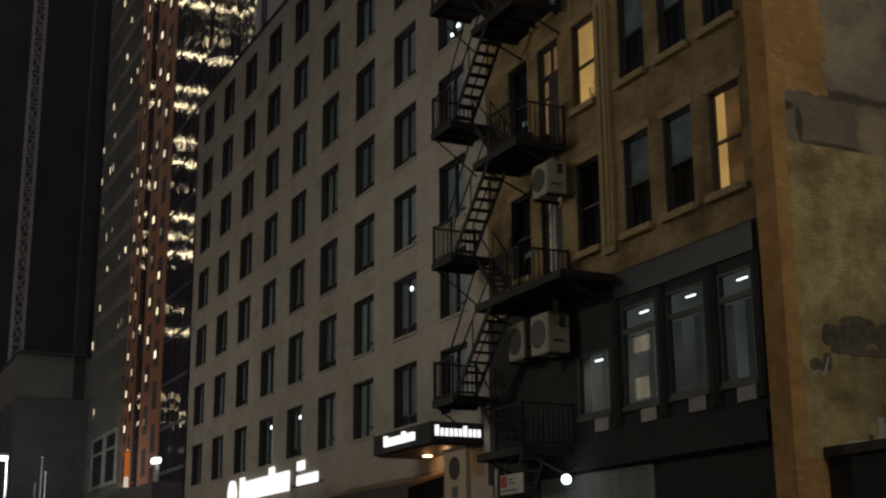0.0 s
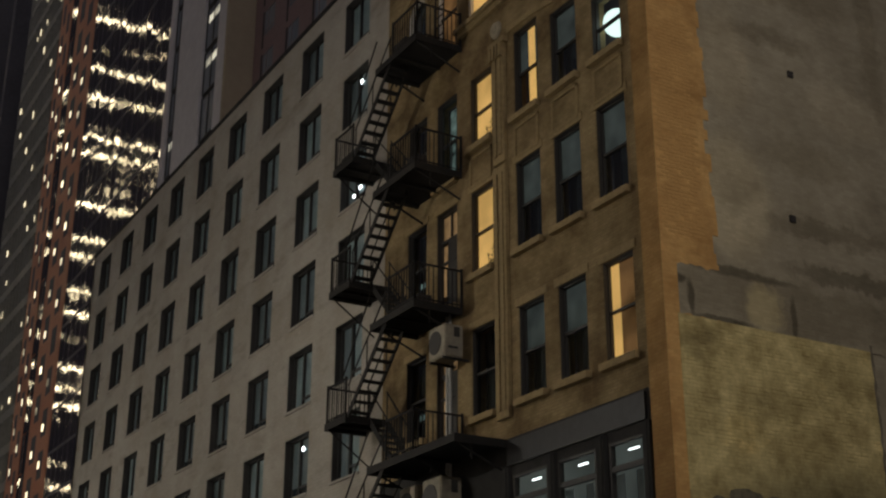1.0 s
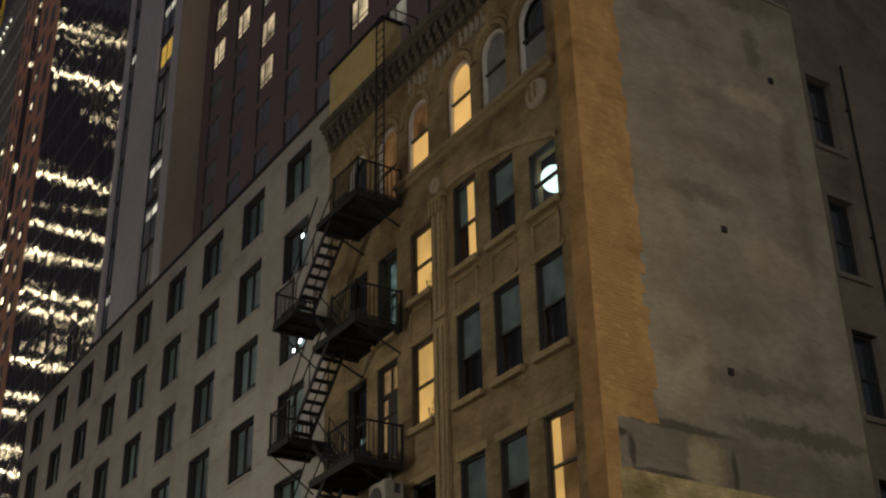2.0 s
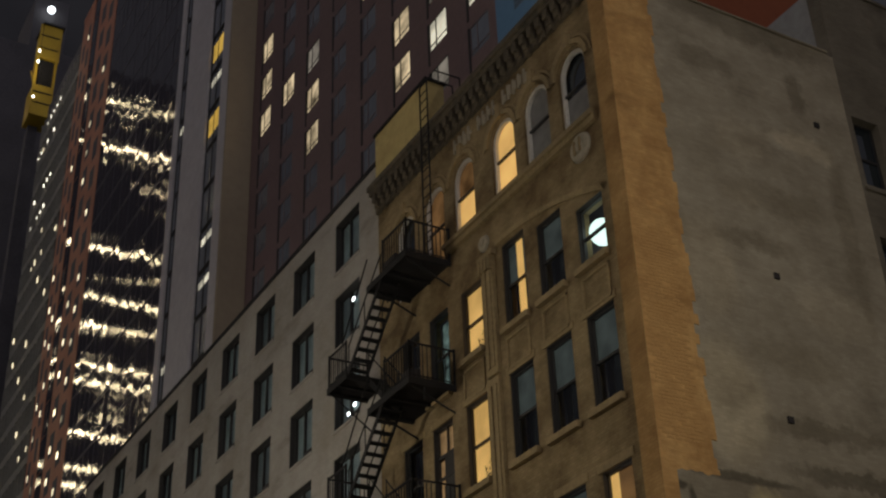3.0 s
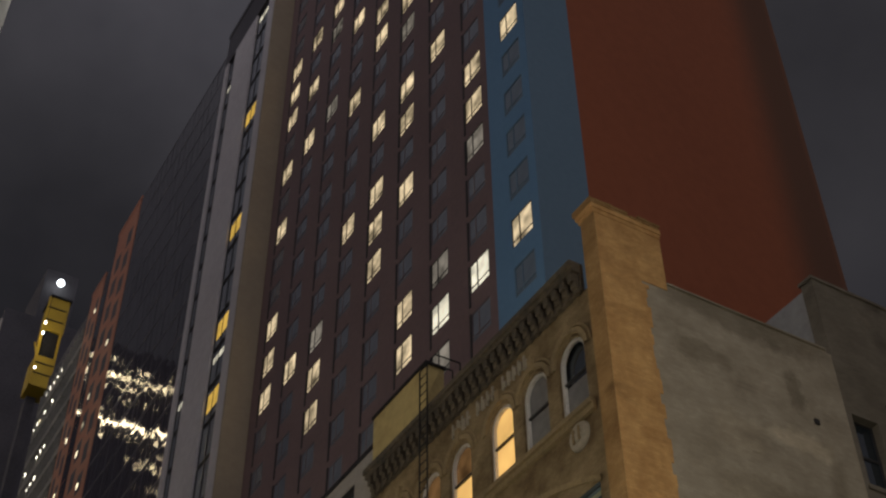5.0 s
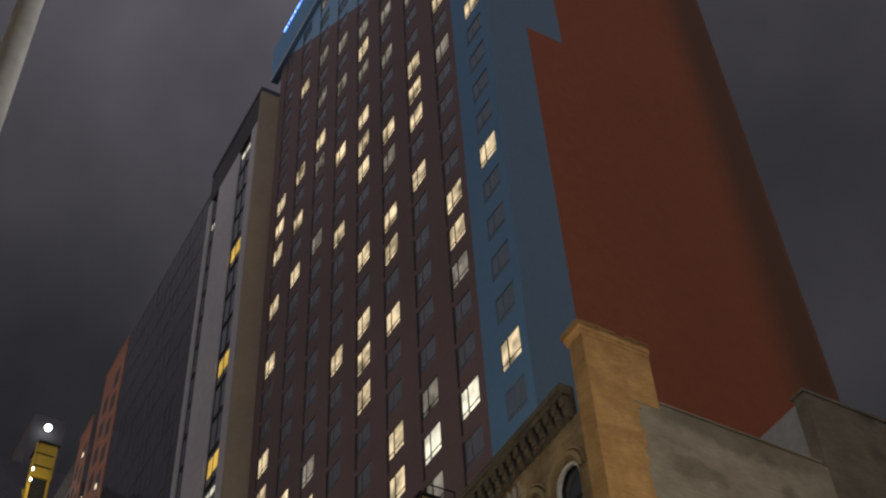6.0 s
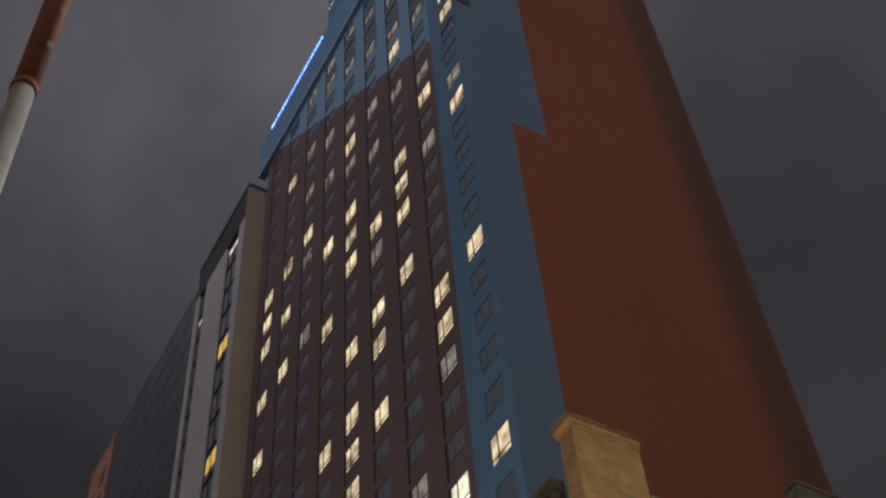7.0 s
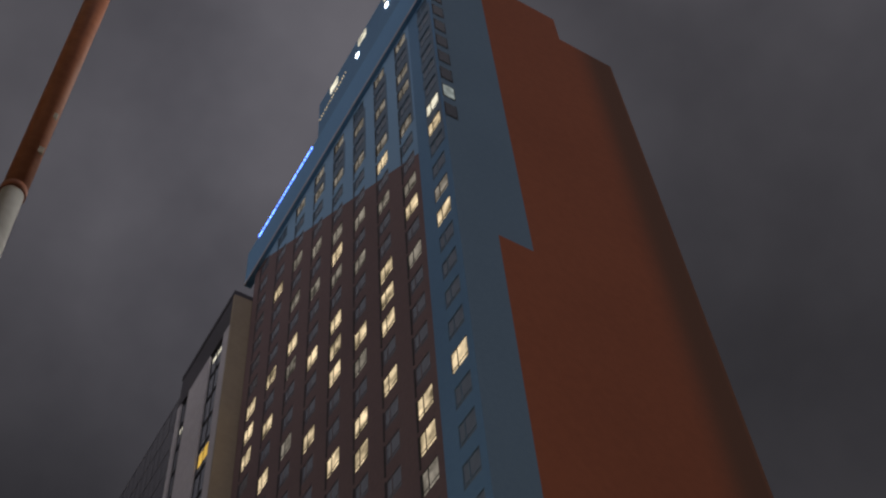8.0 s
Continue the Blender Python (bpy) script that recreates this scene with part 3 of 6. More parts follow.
def drape(x0, x1, z0, z1, folds, mat):
    """A hanging curtain in shallow folds."""
    bm = bmesh.new()
    cols_ = []
    for i in range(folds + 1):
        x = x0 + (x1 - x0) * i / folds
        y = 0.115 + (0.018 if i % 2 else 0.0)
        cols_.append([bm.verts.new((x, y, z)) for z in (z0, z1)])
    for u, v in zip(cols_, cols_[1:]):
        bm.faces.new((u[0], v[0], v[1], u[1]))
    return to_mesh("curtain", bm, mat, False)


h_drapes = [drape(0.8, H_W - 0.06, 0.06, H_H - 0.06, 14, M["curtain"]), drape(0.06, H_W - 0.06, 0.06, H_H - 0.06, 20, M["curtain"]),
            drape(0.8, 1.35, 0.06, H_H - 0.06, 8, M["curtain"]), drape(0.06, 0.7, 0.06, H_H - 0.06, 8, M["curtain_grey"]), drape(0.06, H_W - 0.06, 0.42, H_H - 0.06, 18, M["curtain_grey"])]
h_spot = to_mesh("hotel_room_lamp", boxes((0.9, 1.05, 0.02, 0.03, 1.5, 1.62)), M["lampglow"])
rnd = random.Random(4)
for i, x in enumerate(h_cols):
    for k, z in enumerate(h_tops):
        w = put("window", h_frame, hotel, (x, STREET + 0.19, z - H_H))
        put("lining", h_shade_lining, w)
        put("mullion", h_mull, w)
        put("transom", h_tran, w)
        put("pane", h_pane, w).visible_shadow = False
        put("back_pane", h_back, w)
        put("sill", h_sill, w)
        r = rnd.random()
        for d in ((0, 3), (1,), (0, 3), (4,), (1,), (4,), (1,))[int(r * 7)]:
            put("curtain", h_drapes[d], w)
        if (i, k) in ((1, 1), (4, 0), (5, 0), (0, 5)):
            put("room_lamp", h_spot, w)
lit_curt = sheet_mesh("lit_curtain", 1.05, 1.45, 0.15, H_H - 0.15, 0.03, glow("pale_room_glow", (0.75, 0.85, 0.7), 0.4, 0.7, 2.0))
for i in (5, 6, 7, 8):
    w = put("window_light", lit_curt, hotel, (h_cols[i], STREET + 0.195, h_tops[0] - H_H), "pale lit strip of curtain")
# lights that the glass shows in the window beside the fire escape
spots = boxes(*[(x, x + 0.16, 0.03, 0.04, z, z + 0.1) for x, z in ((0.35, 1.6), (0.62, 1.66), (0.78, 1.18), (1.02, 1.0), (0.5, 0.45), (1.25, 1.62), (1.5, 1.3), (1.18, 1.34), (1.42, 0.7), (0.92, 0.6))])
put("room_lamps", to_mesh("room_lamps", spots, M["lampglow"]), hotel, (h_cols[0], STREET + 0.2, h_tops[4] - H_H), "cluster of small white room lamps")

# ---- hotel tower, set back above the block ----
TY, TX0, TX1 = 25.0, -65.6, -33.3
tower = thing("hotel_tower", (-49.4, TY, 0.15), "plum and blue painted hotel tower with a rust red side wall", "building")
T_W, T_H = 1.62, 1.72
t_cols = [-35.5 - 3.587 * i for i in range(9)]
t_foot = [41.7 + 2.9125 * n for n in range(-5, 22)]
LIT = [
    ".....#....#....#o..##......",
    ".....#..o##....o.#...o..o..",
    "....o#o.....#.###....#..o.o",
    "....###..#.##.o#...........",
    "........###.#..###..#......",
    "..........#...#..#....o..oo",
    "......##o......o...#......o",
    "........#......#.#.#...#...",
    "........###..#.#.###.......",
]
slots = [(x, x + T_W, z, z + T_H) for x in t_cols for z in t_foot]
seam = -36.9
part("wall", front_wall(bmesh.new(), TY, TX0, seam, 20, 105.1, [s for s in slots if s[1] < seam], 0.1), M["tower"], tower)
part("corner_wall", front_wall(bmesh.new(), TY, seam, TX1, 20, 105.1, [s for s in slots if s[1] > seam], 0.1), M["blue"], tower, "blue painted corner strip")
part("body", boxes((TX0 + 0.02, TX1 - 0.3, TY + 0.4, 43.8, 20, 106)), M["dark"], tower)
sx = TX1
part_each("side_strip", ((sx - 0.3, sx, TY + 0.002, 27.86, 20, 110.6), (sx - 0.3, sx, 27.86, 30.4, 69.2, 112.6)), M["slate"], tower, "slate blue painted strip with a notch")
part_each("side_wall", ((sx - 0.3, sx - 0.001, 27.86, 30.4, 20, 69.2), (sx - 0.3, sx - 0.001, 30.4, 38.6, 20, 114.2), ), M["red"], tower, "rust red painted blank side wall")
# the rear edge's shade is painted in as a fade from red to brown
part("side_edge", boxes((sx - 0.3, sx - 0.002, 38.6, 43.8, 20, 109.8)), M["red_shaded"], tower, "rear edge of the side wall, its shade painted as red going brown")
part("back_wall", boxes((TX0, TX1 - 0.01, 43.8, 44.1, 20, 109.8)), M["rust"], tower)
part("roof", boxes((TX0, sx - 0.31, TY + 0.5, 43.8, 106, 106.4)), M["dark"], tower)
# parapet paint is made brighter to stand for the strip light's glow
part("parapet", boxes((TX0 - 1.6, TX1 + 0.02, TY - 0.35, TY + 0.3, 105.1, 110.6)), M["parapet_blue"], tower, "blue overhanging parapet, the strip light's glow in its paint")
part("parapet_lip", boxes((TX0 - 1.6, TX1 + 0.02, TY - 0.4, TY - 0.35, 105.1, 105.45)), M["pale"], tower)
part_each("strip_light", [(-64.8 + 0.47 * i, -64.8 + 0.47 * i + (0.28 if i % 3 else 0.4), TY - 0.42, TY - 0.36, 110.32, 110.52) for i in range(24)], M["strip"], tower, "small blue light on the parapet")
part("crown", boxes((-53.6, TX1 - 2.5, TY + 0.1, 40, 110.6, 119.4)), M["blue"], tower, "blue set-back rooftop storey")
crown_lit = to_mesh("crown_window", boxes((0, 1.5, 0, 0.06, 0, 1.3)), M["tw_cold"])
for x, z in ((-51.2, 117.4), (-45.6, 117.6), (-40.6, 117.8)):
    put("crown_window", crown_lit, tower, (x, TY + 0.04, z))
spot_mesh = to_mesh("crown_spot", boxes((0, 0.5, 0, 0.05, 0, 0.6)), M["lampglow"])
for x, z in ((-46.0, 115.6), (-40.4, 115.9)):
    put("crown_spot", spot_mesh, tower, (x, TY + 0.006, z))
bead = to_mesh("string_light", boxes((0, 0.16, 0, 0.05, 0, 0.16)), M["tw_lit"])
for i in range(16):
    put("string_light", bead, tower, (-53.3 + 0.34 * i, TY + 0.02, 115.5 + 0.06 * i + 0.12 * (i % 2)))
t_frame = frame_mesh("tower_frame", T_W, T_H, [(0.56, 0.62, 0.05, T_H - 0.05), (0.05, 0.56, 0.32, 0.36), (0.62, T_W - 0.05, 0.32, 0.36)], M["plumframe"], 0.045, 0.07)
t_frame_lit = frame_mesh("tower_frame_lit", T_W, T_H, [(0.56, 0.64, 0.05, T_H - 0.05), (0.05, 0.56, 0.32, 0.37), (0.64, T_W - 0.05, 0.32, 0.37)], M["frame"], 0.03, 0.07)
t_frame_blue = frame_mesh("tower_frame_blue", T_W, T_H, [(0.56, 0.62, 0.05, T_H - 0.05), (0.05, 0.56, 0.32, 0.36), (0.62, T_W - 0.05, 0.32, 0.36)], M["slate"], 0.045, 0.07)
t_pane_blue = sheet_mesh("tower_pane_blue", 0.04, T_W - 0.04, 0.04, T_H - 0.04, 0.04, M["blue_pane"])
t_pane = sheet_mesh("tower_pane", 0.04, T_W - 0.04, 0.04, T_H - 0.04, 0.04, M["tw_pane"])
t_lit = {k: sheet_mesh("tower_" + m, 0.04, T_W - 0.04, 0.04, T_H - 0.04, 0.04, M[m]) for k, m in (("#", "tw_lit"), ("c", "tw_cold"), ("o", "tw_dim"))}
# a dark strip in place of the shade on each window's left jamb
t_jamb_shade = to_mesh("tower_jamb_shade", boxes((-0.13, 0.0, -0.045, 0.01, -0.75, T_H)), M["frame"])
for i, x in enumerate(t_cols):
    for k, z in enumerate(t_foot):
        c = LIT[i][k]
        if c == "." and 0 < i < 7 and k > 17 and (i * 7 + k * 3) % 5 < 2:
            c = "o"
        high = (i and z + 0.84 * (x + 0.8) > 52.5) or (i == 0)
        w = put("window", (t_frame_blue if high else t_frame) if c == "." else t_frame_lit, tower, (x, TY + 0.006, z))
        if (i, k) in ((1, 5), (2, 5), (0, 20)):
            c = "c"
        put("pane", t_lit[c] if c in t_lit else t_pane_blue if high else t_pane, w)
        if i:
            put("shadow_gap", t_jamb_shade, w)
# dark panels between the windows of the blue upper storeys, so that each bay runs on
t_span = to_mesh("spandrel", boxes((-0.02, T_W + 0.3, -0.032, -0.004, T_H + 0.02, 2.89)), M["spandrel"])
t_side = to_mesh("side_light", boxes((T_W + 0.02, T_W + 0.3, -0.032, -0.004, 0.0, T_H + 0.018)), M["spandrel"])
for i, x in enumerate(t_cols):
    for k, z in enumerate(t_foot[:-1]):
        if (i and z + 0.84 * (x + 0.8) > 54.3) or (i == 0 and k > 17):
            put("spandrel", t_span, tower, (x, TY, z), "dark panel between two windows")
            put("side_light", t_side, tower, (x, TY, z))
side_frame = to_mesh("corner_frame", boxes((0, 0.05, 0.02, 1.05, 0, 1.9)), M["frame"])
side_pane = to_mesh("corner_pane", boxes((0.05, 0.06, 0.1, 0.97, 0.1, 1.8)), M["pane"])
side_pane_lit = to_mesh("lit_corner_pane", boxes((0.05, 0.06, 0.1, 0.97, 0.1, 1.8)), glow("pale_corner_glow", (0.85, 0.95, 0.9), 0.3, 0.5, 0.8))
for k in range(19, 27):
    w = put("side_window", side_frame, tower, (sx - 0.01, TY, t_foot[k]))
    put("pane", side_pane_lit if k == 20 else side_pane, w)

# ---- narrow slab tower beside it ----
SY, SX0, SX1, STOP = 23.3, -77.0, -65.7, 101.6
slab = thing("slab_tower", (-71.4, SY, 0.15), "narrow tower of pale vertical panels between dark window columns", "building")
part("core", boxes((SX0 + 0.1, SX1 - 0.02, SY + 0.35, 44, 0.15, STOP - 0.3)), M["dark"], slab)
part("side_wall", boxes((SX1 - 0.3, SX1 - 0.01, SY, 25.6, 0.15, STOP - 0.6)), M["tan"], slab, "tan panelled side wall")
part("cap", boxes((SX0, SX1, SY - 0.05, 25.6, STOP - 0.6, STOP), (SX0, SX1 - 0.31, SY + 0.02, SY + 0.34, 96.8, STOP - 0.6)), M["dark"], slab, "dark roof band")
for a, b in ((-77.0, -76.2), (-74.6, -70.0), (-67.3, -66.02)):
    part("panel", boxes((a, b, SY, SY + 0.34, 0.15, 96.8)), M["pale"], slab)
for a, b in ((-76.2, -74.6), (-70.0, -67.3)):
    w_f = frame_mesh("slab_frame", b - a, 3.0, [((b - a) * 0.45, (b - a) * 0.45 + 0.08, 0.05, 2.95)], M["frame"], 0.08, 0.12)
    w_p = sheet_mesh("slab_pane", 0.05, b - a - 0.05, 0.05, 2.95, 0.06, M["tw_pane"])
    w_l = sheet_mesh("slab_lit", 0.3, b - a - 0.1, 0.9, 2.4, 0.04, glow("amber_room_glow", (1.0, 0.62, 0.12), 0.7, 0.3, 0.6))
    w_w = sheet_mesh("slab_white", 0.3, b - a - 0.2, 1.9, 2.4, 0.04, M["tw_cold"])
    for k in range(30):
        z = 2.2 + 3.15 * k
        w = put("window", w_f, slab, (a, SY + 0.16, z))
        put("pane", w_p, w)
        r = rnd.random()
        if b > -70 and k in (16, 18, 21, 25):
            put("room_light", w_l, w, label="amber lit room")
        elif r < 0.16:
            put("room_light", w_w, w, label="small white room light")

# ---- dark curtain-wall tower with coral columns ----
GY, GX0, GX1, GTOP = 25.0, -136.0, -77.2, 105.5
gtow = thing("glass_tower", (-106, GY, 0.15), "dark curtain-wall tower with coral steel columns and mirrored lights", "building")
part("core", boxes((GX0, GX1, GY + 0.4, 60, 0.15, 101.0), (-113.0, GX1, GY + 0.4, 60, 101.0, GTOP)), M["dark"], gtow)
rg = random.Random(11)
bm = bmesh.new()
fl, pw = 3.5, 1.5
for k in range(30):
    z = 0.5 + fl * k
    x = -105.4
    while x < GX1 - 0.2:
        t1, t2 = rg.gauss(0, 0.006), rg.gauss(0, 0.004)
        v = [bm.verts.new(p) for p in ((x + 0.04, GY + t1, z), (x + pw - 0.04, GY - t1, z), (x + pw - 0.04, GY - t1 + t2, z + fl - 0.25), (x + 0.04, GY + t1 + t2, z + fl - 0.25))]
        bm.faces.new(v)
        x += pw
part("curtain_wall", bm, M["mirror"], gtow, "dark mirror glass panes", "stuff")
band = to_mesh("floor_band", boxes((-105.5, GX1, GY - 0.01, GY + 0.3, -0.25, 0.0)), M["dark"])
for k in range(31):
    put("floor_band", band, gtow, (0, 0, 0.5 + fl * k))
bm = bmesh.new()
x = -105.4
while x < GX1:
    box(bm, x - 0.03, x + 0.03, GY - 0.012, GY + 0.1, 0.3, GTOP)
    x += pw * 2
part("mullions", bm, M["dark"], gtow, kind="stuff")
for a, b, top in ((-112.6, -105.6, GTOP), (-119.5, -115.2, 101.6)):
    wd = b - a
    part("column", boxes((a, b, GY - 0.05, GY + 0.3, 0.15, top)), M["coral"], gtow, "coral painted steel column")
    slot = to_mesh("slot", boxes((0, wd * 0.22, GY - 0.056, GY, 0, 2.3)), M["dark"])
    slot_lit = to_mesh("slot_light", boxes((0, wd * 0.08, GY - 0.08, GY - 0.057, 0, 0.6)), M["sparkle"])
    for k in range(int((top - 3) / 3.5)):
        put("slot", slot, gtow, (a + wd * 0.18, 0, 0.6 + 3.5 * k))
        put("slot", slot, gtow, (a + wd * 0.60, 0, 2.3 + 3.5 * k))
        for u, h0 in ((0.2, 0.9), (0.62, 2.6)):
            if rg.random() < (0.85 if 3 < k < 18 else 0.2):
                put("slot_light", slot_lit, gtow, (a + wd * u, 0, h0 + 3.5 * k + rg.uniform(0, 0.8)))
    part("cap", boxes((a - 0.1, b + 0.1, GY - 0.1, GY + 0.4, top, top + 0.5)), M["coral"], gtow)
bm = bmesh.new()
for k in range(29):
    for x in (-115.2, -114.1):
        t1 = rg.gauss(0, 0.01)
        v = [bm.verts.new(p) for p in ((x, GY + t1, 0.5 + fl * k), (x + 1.05, GY - t1, 0.5 + fl * k), (x + 1.05, GY - t1, 3.8 + fl * k), (x, GY + t1, 3.8 + fl * k))]
        bm.faces.new(v)
part("glass_strip", bm, M["mirror"], gtow, kind="stuff")
# the wing beyond the columns
wing = bmesh.new()
wp = bmesh.new()
wlit = bmesh.new()
for k in range(28):
    z = 0.5 + fl * k
    box(wing, GX0, -119.5, GY + 0.0, GY + 0.39, z - 0.5, z + 0.4)
    x = GX0 + 0.2
    while x < -120.6:
        box(wing, x - 0.2, x, GY - 0.05, GY + 0.39, z + 0.4, z + fl - 0.5)
        (box(wlit, x - 0.16, x - 0.16 + rg.uniform(0.2, 0.5), GY - 0.07, GY - 0.055, z + 0.9, z + rg.uniform(1.3, 1.7)) if rg.random() < (0.17 if 30 < z < 80 else 0.07) else None)
        box(wp, x, x + 1.16, GY + 0.2, GY + 0.22, z + 0.4, z + fl - 0.5)
        x += 1.36
bright = bmesh.new()
for k in (23, 24, 26, 27):
    x = GX0 + 0.5
    while x < -126.5:
        if rg.random() < 0.7:
            box(bright, x, x + rg.uniform(0.2, 0.5), GY - 0.07, GY - 0.055, 1.6 + fl * k, 1.85 + fl * k + rg.uniform(0, 0.2))
        x += 1.36
part("wing_light", bright, M["room_row"], gtow, "rows of bright room lights", "stuff")
part("wing_wall", wing, M["green"], gtow)
part("wing_panes", wp, M["pane"], gtow, kind="stuff")
part("wing_lights", wlit, M["sparkle"], gtow, kind="stuff")
# the lit office tower across the street, which the curtain wall mirrors
otow = thing("office_tower", (-262, -18, 0.15), "tall office tower across the street with some floors lit", "building")
part("core", boxes((-290, -250.6, -60, -2.5, 0.15, 200)), M["dark"], otow)
LIT_FLOORS = (0.1966, 0.2595, 0.2732, 0.2893, 0.3339, 0.3528, 0.3819, 0.3971, 0.4273, 0.472, 0.488, 0.525, 0.552, 0.600, 0.706, 0.7576)
bm = bmesh.new()
bm2 = bmesh.new()
for q in LIT_FLOORS:
    z = 1.6 + 250 * q
    y = -3.0
    while y > -32:
        if rg.random() < 0.86:
            wide = rg.uniform(0.8, 1.5)
            box(bm, -250.58, -250.5, y - wide, y, z - rg.uniform(-0.1, 0.35), z + 0.5)
        y -= 1.6
    box(bm2, -250.6, -250.4, -60, -2.5, z + 0.9, z + 1.3)
for i in range(70):
    y, z = rg.uniform(-33, -3), rg.uniform(25, 195)
    box(bm, -250.58, -250.5, y - rg.uniform(0.4, 1.0), y, z, z + rg.uniform(0.4, 0.9))
part("lit_windows", bm, M["lit_floor"], otow, "rows of lit office windows", "stuff")
part("spandrels", bm2, M["concrete"], otow)
# an unseen row added behind the camera, to keep sky glow off the low fronts
row = thing("south_shade_row", (-90, -16, 0.15), "plain unseen row behind the camera, added to shade the low fronts", "building")
part("wall", boxes((-200, 40, -30, -3.2, 0.15, 23.0)), M["stucco"], row)
part("coping", boxes((-200, 40, -30, -3.1, 23.0, 23.4)), M["concrete"], row)
# an unseen block, added to darken the lower storeys of the hotel tower
tall = thing("south_shade_block", (-45, -30, 0.15), "tall unseen block behind the camera, added to shade the lower tower", "building")
part("wall", boxes((-78, -14, -48, -31, 0.15, 90)), M["stucco"], tall)
part("coping", boxes((-78.2, -13.8, -48, -30.9, 90, 90.6)), M["concrete"], tall)
# another unseen block, added to cut the glow on the walls facing the lot
east = thing("east_shade_block", (45, 40, 0.15), "unseen block beyond the empty lot, added to shade the side walls", "building")
part("wall", boxes((24, 70, 15, 75, 0.15, 52)), M["stucco"], east)
part("coping", boxes((23.8, 70, 14.8, 75, 52, 52.6)), M["concrete"], east)
# ---- far buildings at the end of the street ----
far = thing("dark_building", (-180, 30, 0.15), "unlit dark high-rise against the night sky", "building")
part("wall", boxes((-200, -160, 21.5, 60, 0.15, 128.5)), M["dark"], far)
part("bulkhead", boxes((-172, -161, 26.0, 31, 128.5, 139)), M["dark"], far, "dark rooftop bulkhead")
bm = bmesh.new()
bmesh.ops.create_uvsphere(bm, u_segments=16, v_segments=10, radius=0.55, matrix=Matrix.Translation((-159.6, 28.2, 135.8)))
part("flood_lamp", bm, M["lampglow"], far, "glaring white rooftop floodlight")
low = thing("low_building", (-150, 22, 0.15), "low plain grey building with a flat roof", "building")
part("wall", boxes((-168, -141, 18.5, 60, 0.15, 21.5)), M["concrete"], low)
part("upper_storey", boxes((-168, -141.6, 18.5, 60, 21.5, 26.0)), M["green"], low)
part("coping", boxes((-168, -140.9, 18.4, 60, 26.0, 26.3)), M["dark"], low)
near = thing("dark_block", (-190, 17, 0.15), "dark unlit block behind the crane", "building")
part("wall", boxes((-215, -172, 12.8, 21.4, 0.15, 84)), M["dark"], near)
part("coping", boxes((-215, -171.8, 12.7, 21.4, 84, 84.5)), M["concrete"], near)
# ---- ochre loft building on the corner of the empty lot ----
LX0, LX1 = -32.2, -19.7
loft = thing("loft_building", (-26, STREET, 0.15), "old ochre brick loft building with arched top windows", "building")
FW = 1.08
cols6 = [-31.0, -29.2, -27.5, -25.35, -23.7, -22.0]
cols = [-30.8, -29.15, -27.36, -25.2, -23.55, -21.85]
rows3 = [(9.68, 11.97), (13.42, 15.75), (17.03, 19.1)]
holes = []
for k, (z0, z1) in enumerate(rows3):
    for i, x in enumerate(cols):
        top = z1 + ((0.0, 0.0, 0.0, 0.38, 0.08, -0.42)[i] if k == 2 else 0)
        foot = z0 - (0.5 if i == 1 else 0)
        holes.append((x, x + FW, foot, top))
arches = [(x, x + 1.15, 21.05 if x > -29 else 20.55, 22.75) for x in cols6]
bm = front_wall(bmesh.new(), STREET, LX0, LX1, 8.85, 20.5, holes, 0.4)
upper = [(a, b, c, d + 0.575) for a, b, c, d in arches]
front_wall(bm, STREET, LX0, LX1, 20.5, 24.4, upper, 0.02)


def arch_fill(bm, a, b, spring, y, depth, n=10):
    """The wall round a half-round head, with its reveal."""
    r, cx = (b - a) / 2, (a + b) / 2
    pts = [(cx - r * math.cos(math.pi * i / n), spring + r * math.sin(math.pi * i / n)) for i in range(n + 1)]
    half = n // 2
    for side, corner in ((pts[: half + 1], (a, spring + r)), (pts[half:], (b, spring + r))):
        c = bm.verts.new((corner[0], y, corner[1]))
        vs = [bm.verts.new((p, y, q)) for p, q in side]
        for i in range(len(vs) - 1):
            bm.faces.new((c, vs[i], vs[i + 1]))
    for i in range(n):
        (p, q), (s, t) = pts[i], pts[i + 1]
        bm.faces.new([bm.verts.new(v) for v in ((p, y, q), (s, y, t), (s, y + depth, t), (p, y + depth, q))])


for a, b, c, d in arches:
    arch_fill(bm, a, b, d, STREET, 0.4)
    for x in (a, b):
        bm.faces.new([bm.verts.new(v) for v in ((x, STREET, c), (x, STREET + 0.4, c), (x, STREET + 0.4, d), (x, STREET, d))])
    bm.faces.new([bm.verts.new(v) for v in ((a, STREET, c), (b, STREET, c), (b, STREET + 0.4, c), (a, STREET + 0.4, c))])
bmesh.ops.remove_doubles(bm, verts=bm.verts, dist=0.001)
part("wall", bm, M["loft"], loft)
part("body", boxes((LX0 + 0.01, LX1 - 0.45, STREET + 0.75, 24.5, 0.15, 24.2)), M["dark"], loft)
part("rear_body", boxes((LX0 + 0.01, LX1 - 0.46, 24.6, 33, 0.15, 27.45)), M["grey_render"], loft, "pale rendered rear block above the roof")


def sash(w, h, name):
    mid = h * 0.5
    return frame_mesh(name, w, h, [(0.05, w - 0.05, mid - 0.03, mid + 0.03)], M["frame"], 0.055, 0.1)


def blind(w, h, z0, z1, mat):
    return sheet_mesh("blind", 0.06, w - 0.06, z0, z1, 0.09, mat)


